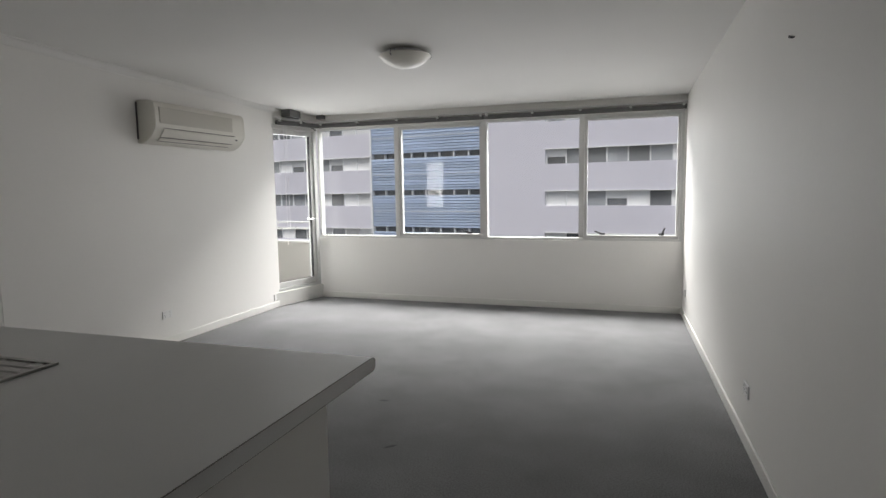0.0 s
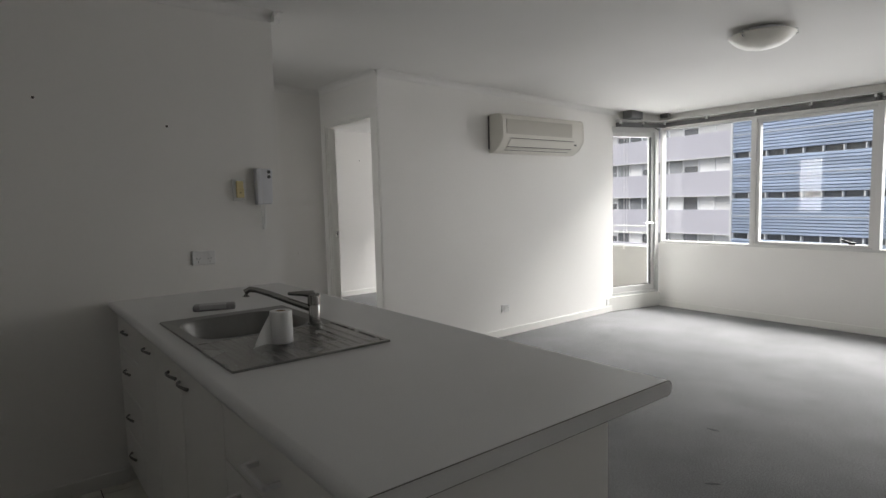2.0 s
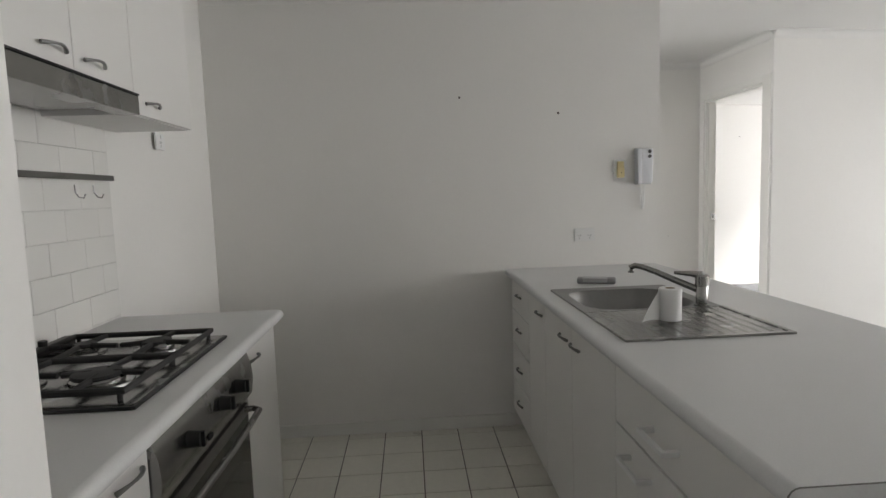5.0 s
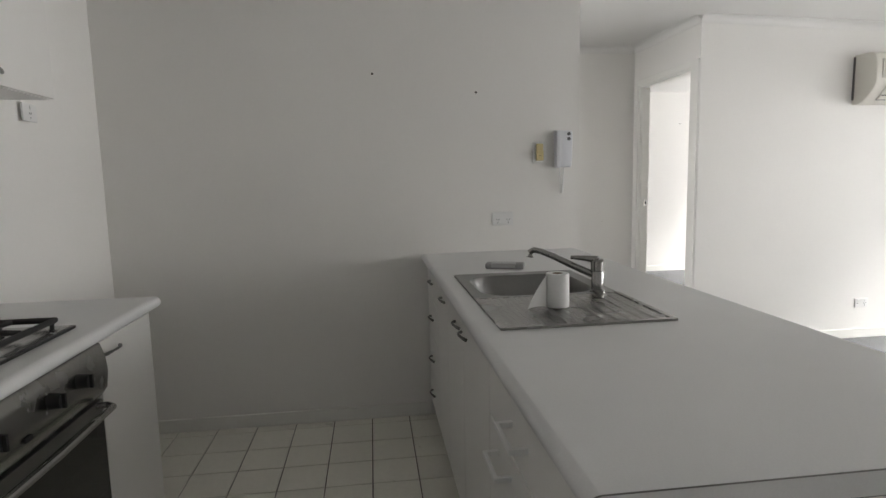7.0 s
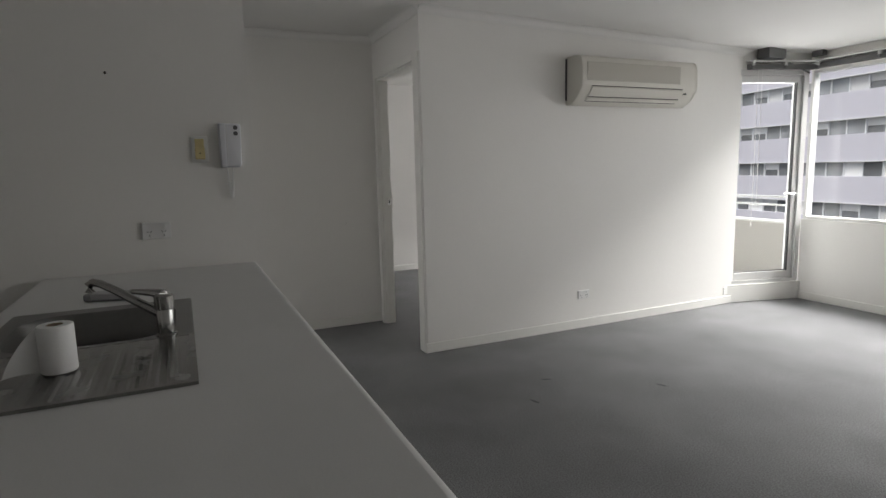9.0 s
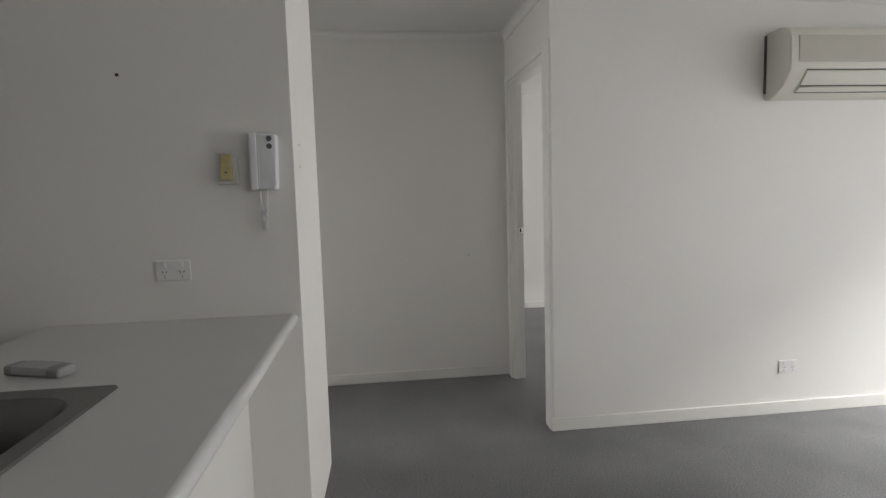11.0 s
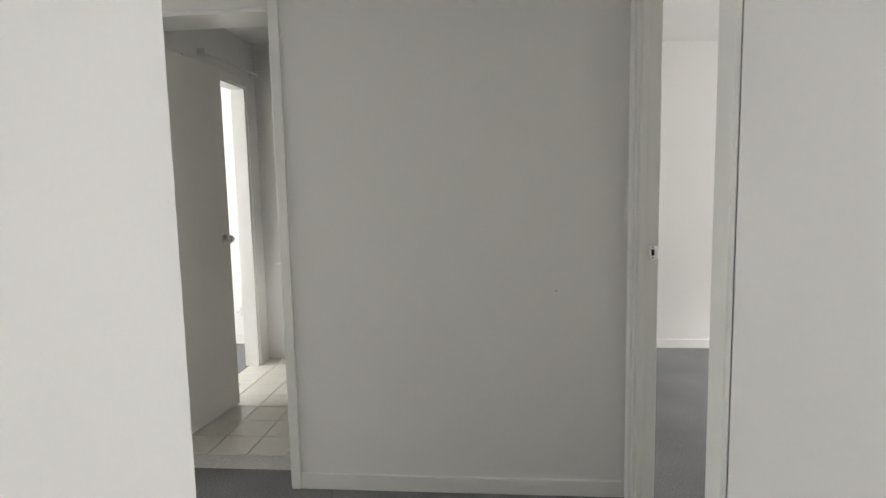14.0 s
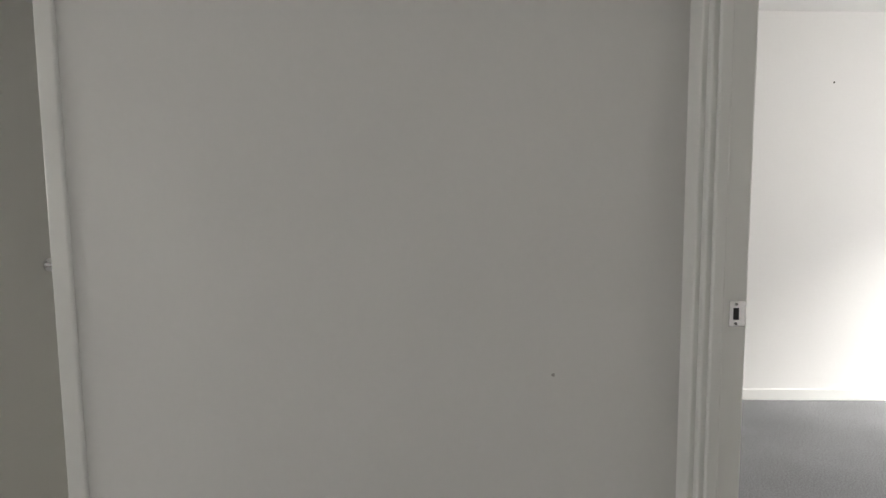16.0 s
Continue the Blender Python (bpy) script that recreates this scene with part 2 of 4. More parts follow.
structure("wall_spare_room_door", [(-3.82, -2.94, 2.14, 2.24, 2.06, HC), (-2.94, XP, 2.14, 2.24, 0, HC), (-4.78, -3.82, 2.14, 2.24, 0, HC),
                                   (-5.58, -4.78, 2.14, 2.24, 2.06, HC), (-6.27, -5.58, 2.14, 2.24, 0, HC)], WALL,
          "off-white painted wall with the spare room doorways", "wall")
structure("wall_bedroom", [(-6.2, -6.1, YN + 0.08, 8.5, 0, HC), (-6.1, -5.9, 8.4, 8.5, 0, HC),
                           (-5.9, -3.8, 8.4, 8.5, 0, 0.75), (-5.9, -3.8, 8.4, 8.5, 2.15, HC),
                           (-3.8, -3.7, 7.2, 8.5, 0, HC), (-3.7, XT, 7.2, 7.3, 0, HC)], WALL, "pale painted bedroom wall", "wall")
structure("wall_bathroom", [(-5.85, -5.75, 2.24, YN, 0, HC)], WALL, "white painted bathroom wall", "wall")
structure("wall_spare_room", [(-6.27, -6.17, -0.9, 2.14, 0, HC), (-6.17, -5.2, -0.9, -0.8, 0, HC), (-5.2, -3.2, -0.9, -0.8, 0, 0.8), (-5.2, -3.2, -0.9, -0.8, 2.1, HC),
                              (-3.2, XP, -0.9, -0.8, 0, HC), (XP, XP + 0.1, -0.9, 0.6, 0, HC)], WALL, "white painted spare room wall", "wall")


def ceiling_z(y):
    """The ceiling falls a little towards the windows."""
    return 2.39 - max(0.0, y - 4.6) * 0.0335



# ---- window wall ----
MX = [-2.655, -1.59, -0.505, 0.575, 1.60]
for k in range(4):
    x0, x1 = MX[k], MX[k + 1]
    sash = k in (1, 3)
    win = thing("window_%d" % (k + 1), "white framed awning window with a dark catch" if sash else "white framed fixed window pane", "window", "living room windows", kind="structure")
    bm = B()
    f = 0.027
    bx(bm, x0, x0 + f, YW + 0.02, YW + 0.10, SILL, HEAD)
    bx(bm, x1 - f, x1, YW + 0.02, YW + 0.10, SILL, HEAD)
    bx(bm, x0 + f, x1 - f, YW + 0.02, YW + 0.10, SILL, SILL + f)
    bx(bm, x0 + f, x1 - f, YW + 0.02, YW + 0.10, HEAD - f, HEAD)
    part("window_frame", bm, ALU, win)
    a, b, lo, hi = x0 + f, x1 - f, SILL + f, HEAD - f
    if sash:
        bm, s = B(), 0.034
        bx(bm, a + .003, a + s, YW + 0.03, YW + 0.085, lo + .003, hi - .003)
        bx(bm, b - s, b - .003, YW + 0.03, YW + 0.085, lo + .003, hi - .003)
        bx(bm, a + s, b - s, YW + 0.03, YW + 0.085, lo + .003, lo + s)
        bx(bm, a + s, b - s, YW + 0.03, YW + 0.085, hi - s, hi - .003)
        part("sash", bm, ALU, win)
        a, b, lo, hi = a + s, b - s, lo + s, hi - s
    pane = part("pane", bx(B(), a, b, YW + 0.055, YW + 0.061, lo, hi), GLASS, win)
    pane.visible_shadow = False

# catches on the opening sashes
def window_catch(x, tilt):
    c = thing("window_catch", "black cam handle on a window sash rail", "window catch", "window catches", at=pose(x, YW + 0.03, SILL + 0.075))
    part("base", bx(B(), -0.03, 0.03, -0.012, 0, -0.012, 0.012, 0.004), BLACK, c)
    part("handle", tube(B(), [(0.0, -0.015, 0.0), (0.02 * tilt, -0.03, 0.012), (0.08 * tilt, -0.035, 0.02 + (0.05 if tilt > 0 else 0.012))], 0.009, 8), BLACK, c, smooth=True)


window_catch(-0.69, -1)
window_catch(0.80, -1)
window_catch(1.40, 0.4)


# ---- balcony door, set at a slant beside the window ----
door_1 = thing("door_1", "white framed glazed balcony door, closed", "door", at=Matrix.Translation((-2.70, 8.33, 0)) @ Matrix.Rotation(math.atan2(-0.78, -0.20), 4, "Z"), kind="structure")
# along local x from the window corner, local y towards the room
bm = B()
bx(bm, 0.0, 0.05, -0.05, 0.05, 0.17, 2.12)
bx(bm, 0.80, 0.85, -0.05, 0.05, 0.17, 2.12)
bx(bm, 0.05, 0.80, -0.05, 0.05, 2.07, 2.12)
bx(bm, 0.05, 0.80, -0.05, 0.05, 0.17, 0.20)
part("door_frame", bm, ALU, door_1)
part("lintel", bx(B(), -0.02, 0.95, -0.06, 0.045, 2.121, 2.45), WALL, door_1, "painted wall above the door")
part("sill", bx(B(), -0.04, 0.85, -0.06, 0.065, 0.0, 0.168, 0.006), TRIM, door_1, "white painted raised sill")
bm = B()
bx(bm, 0.053, 0.10, -0.03, 0.03, 0.203, 2.067)
bx(bm, 0.75, 0.797, -0.03, 0.03, 0.203, 2.067)
bx(bm, 0.10, 0.75, -0.03, 0.03, 2.01, 2.067)
bx(bm, 0.10, 0.75, -0.03, 0.03, 0.203, 0.27)
part("door_leaf", bm, ALU, door_1)
bm = B()
bx(bm, 0.1005, 0.112, 0.0035, 0.0315, 0.27, 2.01)
bx(bm, 0.742, 0.75, 0.0, 0.008, 0.27, 2.01)
bx(bm, 0.108, 0.742, 0.0, 0.008, 0.27, 0.278)
part("glazing_seal", bm, DARKRUB, door_1)
p = part("pane", bx(B(), 0.10, 0.75, -0.004, 0.003, 0.27, 2.01), GLASS, door_1)
p.visible_shadow = False
h = part("door_handle", tube(B(), [(0.075, 0.03, 1.0), (0.075, 0.06, 1.0), (0.10, 0.066, 1.0), (0.2, 0.062, 1.005)], 0.009, 10), CHROME, door_1, "satin lever handle", smooth=True)
part("back_plate", bx(B(), 0.06, 0.09, 0.03, 0.036, 0.88, 1.05, 0.003), ALU, door_1)

# balcony beyond it
structure("balcony_floor", [(-6.0, -2.7, 8.5, 9.3, -0.25, -0.05), (-3.7, -2.7, 7.3, 8.5, -0.25, -0.05)], CONCRETE, "grey concrete balcony floor", "balcony")
parapet = thing("balcony_parapet", "rendered balcony parapet with white handrails", "balcony parapet", kind="structure")
part("parapet_wall", bx(B(), -6.4, -3.28, 9.2, 9.3, -0.05, 0.60), CONCRETE, parapet)
part("coping", bx(B(), -6.4, -3.28, 9.18, 9.32, 0.60, 0.625, 0.006), ALU, parapet)
for z in (0.79, 0.885):
    part("rail", bx(B(), -6.4, -3.28, 9.235, 9.265, z, z + 0.022, 0.005), ALU, parapet)
for k in range(4):
    part("post", bx(B(), -5.75 + 0.8 * k, -5.72 + 0.8 * k, 9.237, 9.263, 0.625, 0.885), ALU, parapet)

# ---- blind tracks ----
def blind_track(length, m, label):
    t = thing("blind_track", label, "blind track", "blind tracks", at=m)
    bm = B()
    bx(bm, 0, length, -0.04, 0.0, 0.0, 0.048, 0.004)
    part("rail", bm, GREYALU, t)
    part("top_rail", bx(B(), -0.01, length + 0.01, -0.055, 0.0, 0.062, 0.078, 0.004), ALU, t)
    n = max(2, round(length / 0.5))
    for k in range(n + 1):
        x = 0.03 + k * (length - 0.06) / n
        part("bracket", bx(B(), x - 0.012, x + 0.012, -0.06, 0.0, 0.03, 0.062, 0.003), ALU, t)
        part("clip", cyl(B(), (x, -0.05, 0.004), (x, -0.05, 0.03), 0.01, n=10), GREYALU, t)
    return t


blind_track(2.1, pose(-2.60, YW - 0.002, 2.118), "grey blind track with white brackets above the window")
blind_track(2.1, pose(-0.49, YW - 0.002, 2.118), "grey blind track with white brackets above the window")
short_track = blind_track(0.68, Matrix.Translation((-2.80, 7.68, 2.112)) @ Matrix.Rotation(math.atan2(0.62, 0.19), 4, "Z"), "short grey blind track above the balcony door")
for x, z in ((0.10, -1.36), (0.14, -1.16)):
    cord = part("cord", cyl(B(), (x, -0.02, 0.0), (x, -0.02, z), 0.002, n=6), PLASTIC, short_track, "thin white hanging blind cord")
    part("toggle", cyl(B(), (x, -0.02, z), (x, -0.02, z - 0.035), 0.004, 0.006, n=10), PLASTIC, cord)
box_ = thing("blind_bracket_box", "grey metal bracket box fixed to the ceiling", "bracket", at=pose(-2.70, 7.86, 2.20))
part("box", bx(B(), -0.06, 0.06, -0.11, 0.11, 0, 0.09, 0.005), GREYALU, box_)
part("bracket_arm", tube(B(), [(0.02, 0.05, 0.01), (0.06, 0.25, -0.06), (0.1, 0.38, -0.12)], 0.008, 8), GREYALU, box_)
bm = B()
bx(bm, -0.05, 0.05, -0.03, 0.03, 0, 0.05, 0.004)
tagged(part("ceiling_bracket", bm, GREYALU, at=pose(-2.55, 8.28, 2.22)), "small grey bracket in the window corner", "bracket")

# ---- skirting and cornice ----
def skirting(x0, x1, y0, y1):
    bm = B()
    bx(bm, x0, x1, y0, y1, 0.0, 0.072, 0.004, 2)
    return tagged(part("baseboard", bm, TRIM), "low white painted skirting board", "skirting", kind="structure")


S = 0.013
skirting(XA, XA + S, YN - S, 7.66)
skirting(-2.66, XR - S, YW - S, YW)
skirting(XR - S, XR, -1.5, YW).matrix_basis = LEAN
skirting(XE, XE + S, 3.159, YN)
skirting(XI, XI + S, YK + 0.09, 2.50)
skirting(-0.88, 0.0, 0.0, S).matrix_basis = pose(-1.08, YK, 0, 0, 0, -5.0)
skirting(-6.1, -6.1 + S, YN + 0.08, 8.4)
skirting(-6.17, -6.17 + S, -0.8, 2.14)
skirting(XP - S, XP, 2.24, YS)


def cornice(axis, a0, a1, u, side):
    """A small cove along a wall, under the ceiling; u: the wall's place, side: the way into the room."""
    r = 0.042
    pts = [(0, 0.012), (0, -r - 0.01), (side * 0.006, -r - 0.01), (side * 0.006, -r)]
    pts += [(side * (0.006 + r * (1 - math.cos(math.pi / 2 * k / 6))), -r * (1 - math.sin(math.pi / 2 * k / 6))) for k in range(1, 6)]
    pts += [(side * (r + 0.01), -0.004), (side * (r + 0.01), 0.012)]
    bm = sweep(B(), [(u + p, q) for p, q in pts], a0, a1, axis)
    for v_ in bm.verts:
        v_.co.z += ceiling_z(v_.co.y)
    tagged(part("cornice", bm, CEIL, smooth=True), "white plaster cove cornice", "cornice", kind="structure")


cornice("y", YN, 8.3, XA, 1)
cornice("x", XE, XA, YN, -1)
cornice("y", 2.24, YN, XE, 1)
cornice("x", XP, XI + 0.05, YS, 1)
cornice("y", YK + 0.09, YS + 0.05, XI, 1)

# ---- doorways of the passage ----
def architrave(name, label, pieces):
    t = thing(name, label, "door frame", kind="structure")
    for nm, b in pieces:
        part(nm, bx(B(), *b, bevel=0.004), TRIM, t)
    return t


fr = architrave("door_frame_bedroom", "white painted timber door frame of the bedroom", [
    ("jamb", (-3.76, -3.726, YN - 0.004, YN + 0.084, 0, 2.05)), ("jamb", (-2.935, XT - 0.002, YN - 0.004, YN + 0.084, 0, 2.05)),
    ("head", (-3.726, -2.935, YN - 0.004, YN + 0.084, 2.03, 2.058)),
    ("architrave", (-3.80, -3.745, YN - 0.016, YN - 0.001, 0, 2.1)), ("architrave", (-2.925, XA - 0.002, YN - 0.016, YN - 0.001, 0, 2.1)),
    ("architrave", (-3.745, -2.925, YN - 0.016, YN - 0.001, 2.048, 2.1)),
    ("stop", (-3.726, -3.714, YN + 0.008, YN + 0.034, 0, 2.03)), ("stop", (-2.947, -2.935, YN + 0.008, YN + 0.034, 0, 2.03))])
sp = part("strike_plate", bx(B(), -3.728, -3.7235, YN + 0.048, YN + 0.080, 1.020, 1.072, 0.001), CHROME, fr, "bright steel strike plate")
part("latch_slot", bx(B(), -3.7236, -3.723, YN + 0.056, YN + 0.067, 1.034, 1.058), DARK, sp)
for z in (1.026, 1.066):
    part("screw", cyl(B(), (-3.7236, YN + 0.0615, z), (-3.722, YN + 0.0615, z), 0.003, n=8), DARKSTEEL, sp)
fb = architrave("door_frame_bathroom", "white painted timber door frame of the bathroom", [
    ("jamb", (XE - 0.204, XE + 0.004, 2.33, 2.36, 0, 2.05)), ("jamb", (XE - 0.204, XE + 0.004, 3.109, 3.117, 0, 2.05)),
    ("head", (XE - 0.204, XE + 0.004, 2.36, 3.109, 2.03, 2.058)),
    ("architrave", (XE + 0.001, XE + 0.016, 2.28, 2.345, 0, 2.1)), ("architrave", (XE + 0.001, XE + 0.016, 3.115, 3.158, 0, 2.1)),
    ("architrave", (XE + 0.001, XE + 0.016, 2.345, 3.115, 2.045, 2.1)),
    ("stop", (XE - 0.16, XE - 0.125, 3.097, 3.109, 0, 2.03))])
fs = architrave("door_frame_spare_room", "white painted timber door frame of the spare room", [
    ("jamb", (-3.82, -3.79, 2.136, 2.244, 0, 2.05)), ("jamb", (-2.97, -2.94, 2.136, 2.244, 0, 2.05)), ("head", (-3.79, -2.97, 2.136, 2.244, 2.03, 2.058)),
    ("architrave", (-3.847, -3.805, 2.241, 2.256, 0, 2.1)), ("architrave", (-2.955, -2.895, 2.241, 2.256, 0, 2.1)), ("architrave", (-3.805, -2.955, 2.241, 2.256, 2.045, 2.1))])
fe = architrave("door_frame_ensuite", "white painted timber door frame between bathroom and spare room", [
    ("jamb", (-5.580, -5.550, 2.136, 2.244, 0, 2.05)), ("jamb", (-4.810, -4.780, 2.136, 2.244, 0, 2.05)), ("head", (-5.550, -4.810, 2.136, 2.244, 2.03, 2.058)),
    ("architrave", (-5.625, -5.565, 2.241, 2.256, 0, 2.1)), ("architrave", (-4.795, -4.735, 2.241, 2.256, 0, 2.1)), ("architrave", (-5.565, -4.795, 2.241, 2.256, 2.045, 2.1))])


HINGE = material("tarnished_hinge", (0.09, 0.085, 0.08), 0.5, metal=0.6)


def flush_door(name, label, m, width, knob_side):
    """Leaf along local x from the hinge, thickness along local y."""
    d = thing(name, label, "door", at=m, kind="structure")
    part("door_leaf", bx(B(), 0.004, width, -0.0175, 0.0175, 0.012, 2.025, 0.002), DOORM, d)
    for z in (0.212, 1.848):
        hg = part("hinge", bx(B(), -0.010, 0.004, -0.004, 0.022, z - 0.045, z + 0.045, 0.001), HINGE, d, "dull steel butt hinge")
        part("hinge_pin", cyl(B(), (0, 0.024, z - 0.05), (0, 0.024, z + 0.05), 0.006, n=10), HINGE, hg)
    for s in (1, -1):
        bm = B()
        cyl(bm, (width - 0.06, s * 0.0175, 1.03), (width - 0.06, s * 0.024, 1.03), 0.026, n=20)
        cyl(bm, (width - 0.06, s * 0.024, 1.03), (width - 0.06, s * 0.05, 1.03), 0.009, n=12)
        k = part("door_handle", bm, CHROME, d, "round satin knob set", smooth=True)
        bm = B()
        bmesh.ops.create_uvsphere(bm, u_segments=16, v_segments=10, radius=0.025, matrix=Matrix.Translation((width - 0.06, s * 0.062, 1.03)) @ Matrix.Diagonal((1, 0.75, 1, 1)))
        part("knob", bm, CHROME, k, smooth=True)
    return d


flush_door("door_2", "white painted flush bathroom door standing wide open", Matrix.Translation((XE - 0.215, 2.335, 0)) @ Matrix.Rotation(radians(180 - 6.5), 4, "Z") @ Matrix.Diagonal((1, -1, 1, 1)), 0.74, 1)
flush_door("door_3", "white painted flush spare room door standing open", Matrix.Translation((-3.78, 2.12, 0)) @ Matrix.Rotation(radians(-86), 4, "Z"), 0.70, 1)

# bathroom vanity and mirror
v = thing("vanity", "white wall-hung bathroom vanity with a drawer and doors", "vanity")
part("body", bx(B(), -5.745, -5.22, 2.56, 3.3, 0.25, 0.80, 0.003), CAB, v)
part("top", bx(B(), -5.748, -5.20, 2.55, 3.3, 0.80, 0.825, 0.006), PLASTIC, v)
part("door", bx(B(), -5.22, -5.203, 2.565, 2.93, 0.255, 0.685, 0.002), PLASTIC, v)
part("drawer", bx(B(), -5.22, -5.203, 2.565, 2.93, 0.692, 0.797, 0.002), PLASTIC, v)
mc = thing("mirror_cabinet", "white mirror cabinet above the vanity", "mirror cabinet")
part("body", bx(B(), -5.748, -5.63, 2.49, 3.25, 0.90, 1.93, 0.003), PLASTIC, mc)
part("mirror", bx(B(), -5.629, -5.624, 2.60, 3.23, 0.92, 1.91), CHROME, mc)
rl = thing("towel_rail", "slim white rail above the inner doorway", "rail")
part("rail", cyl(B(), (-5.68, 2.29, 2.15), (-4.91, 2.29, 2.15), 0.008, n=10), PLASTIC, rl)
for x in (-5.66, -4.925):
    part("bracket", bx(B(), x - 0.012, x + 0.012, 2.242, 2.30, 2.13, 2.17, 0.003), PLASTIC, rl)

# ---- peninsula ----
PX0, PX1 = XI, 0.425
bm = B()
SX0, SX1, SY0, SY1 = -1.205, -0.38, 2.555, 3.01
for b in ((PX0, SX0, 2.485, 3.31), (SX1, PX1, 2.485, 3.31), (SX0, SX1, 2.485, SY0), (SX0, SX1, SY1, 3.31)):
    bx(bm, *b, 0.862, 0.90)
for y, s in ((2.485, -1), (3.31, 1)):
    sweep(bm, [(y, 0.90)] + [(y + s * 0.019 * math.sin(math.pi * k / 10), 0.881 + 0.019 * math.cos(math.pi * k / 10)) for k in range(1, 10)] + [(y, 0.862)], PX0, PX1)
bmesh.ops.remove_doubles(bm, verts=bm.verts, dist=0.0001)
top = tagged(part("worktop", bm, LAMINATE, smooth=True), "pale grey laminate peninsula worktop with rounded front edges", "worktop")
bm = B()
sweep(bm, [(2.485 - 0.0185 * math.sin(math.pi * k / 8), 0.881 + 0.0185 * math.cos(math.pi * k / 8)) for k in range(9)] + [(3.31 + 0.0185 * math.sin(math.pi * k / 8), 0.881 - 0.0185 * math.cos(math.pi * k / 8)) for k in range(9)], PX1 + 0.0005, PX1 + 0.002)
part("end_strip", bm, LAMINATE, top)
edge_pts = [(PX1 + 0.0012, 2.485 - 0.0188 * math.sin(math.pi * k / 8), 0.881 + 0.0188 * math.cos(math.pi * k / 8)) for k in range(9)] + [(PX1 + 0.0012, 3.31 + 0.0188 * math.sin(math.pi * k / 8), 0.881 - 0.0188 * math.cos(math.pi * k / 8)) for k in range(9)]
part("edge_joint", tube(B(), edge_pts + edge_pts[:1], 0.0013, 5), DARKSTEEL, top, "dark joint line round the end strip")


def bow_handle(parent, m):
    """A small arched pull, 0.1 m long, along local x, standing out along local -y."""
    pts = [(-0.05 + 0.1 * k / 8, -0.004 - 0.022 * math.sin(math.pi * (0.08 + 0.84 * k / 8)), 0.006 * math.sin(math.pi * k / 8)) for k in range(9)]
    part("handle", tube(B(), pts, [0.006, 0.0046, 0.0036, 0.0036, 0.004, 0.0043, 0.0046, 0.0055, 0.006], 8), DARKSTEEL, parent, "dull metal bow handle", smooth=True, at=m)


def d_handle(parent, m):
    bm = B()
    bx(bm, -0.068, 0.068, -0.040, -0.030, -0.006, 0.006, 0.002)
    bx(bm, -0.068, -0.058, -0.031, 0.0, -0.006, 0.006)
    bx(bm, 0.058, 0.068, -0.031, 0.0, -0.006, 0.006)
    part("handle", bm, PLASTIC, parent, "white plastic pull handle", at=m)


def base_unit(label, x0, x1, yf, yb, fronts, flip=False, body_top=0.858):
    """fronts: (kind, x0, x1, z0, z1, handle x, handle z, handle kind). The front faces -y, or +y when flipped."""
    u = thing("base_cabinet", label, "kitchen cabinet", "kitchen base cabinets")
    s = 1 if flip else -1
    part("body", bx(B(), x0 + 0.001, x1 - 0.001, min(yf, yb), max(yf, yb), 0.10, body_top), CAB, u)
    part("kickboard", bx(B(), x0 + 0.001, x1 - 0.001, min(yf - s * 0.05, yb), max(yf - s * 0.05, yb), 0.0, 0.10), CAB, u)
    for kind, a, b, z0, z1, hx, hz, hk in fronts:
        f = part(kind, bx(B(), a + 0.002, b - 0.002, min(yf + s * 0.001, yf + s * 0.017), max(yf + s * 0.001, yf + s * 0.017), z0, z1, 0.002), CAB, u)
        m = Matrix.Translation((hx, yf + s * 0.017, hz)) @ (Matrix.Rotation(math.pi, 4, "Z") if flip else Matrix())
        (bow_handle if hk == "bow" else d_handle)(f, m)
    return u


YF, YB = 2.515, 3.12
base_unit("white melamine drawer cabinet with four drawers", XI, -1.50, YF, YB, [
    ("drawer", -1.945, -1.50, 0.69, 0.845, -1.70, 0.79, "bow"), ("drawer", -1.945, -1.50, 0.50, 0.686, -1.70, 0.61, "bow"),
    ("drawer", -1.945, -1.50, 0.30, 0.496, -1.70, 0.40, "bow"), ("drawer", -1.945, -1.50, 0.11, 0.296, -1.70, 0.22, "bow")])
base_unit("white melamine cabinet with one door", -1.50, -1.17, YF, YB, [("door", -1.50, -1.17, 0.11, 0.845, -1.235, 0.80, "bow")], body_top=0.70)
base_unit("white melamine sink cabinet with two doors", -1.17, -0.34, YF, YB, [
    ("door", -1.17, -0.77, 0.11, 0.845, -0.845, 0.795, "bow"), ("door", -0.77, -0.34, 0.11, 0.845, -0.70, 0.795, "bow")], body_top=0.70)
base_unit("white melamine cabinet with deep drawers", -0.34, 0.36, YF, YB, [
    ("drawer", -0.34, 0.36, 0.69, 0.845, -0.03, 0.765, "d"), ("drawer", -0.34, 0.36, 0.40, 0.683, -0.17, 0.63, "d"), ("drawer", -0.34, 0.36, 0.11, 0.395, -0.03, 0.33, "d")])
tagged(part("end_panel", bx(B(), 0.362, 0.382, 2.50, 3.138, 0.0, 0.86, 0.0015), CAB), "white melamine panel closing the end of the peninsula", "panel")
tagged(part("back_panel", bx(B(), XI, 0.361, 3.121, 3.137, 0.0, 0.86), CAB), "white melamine panel on the living room side of the peninsula", "panel")


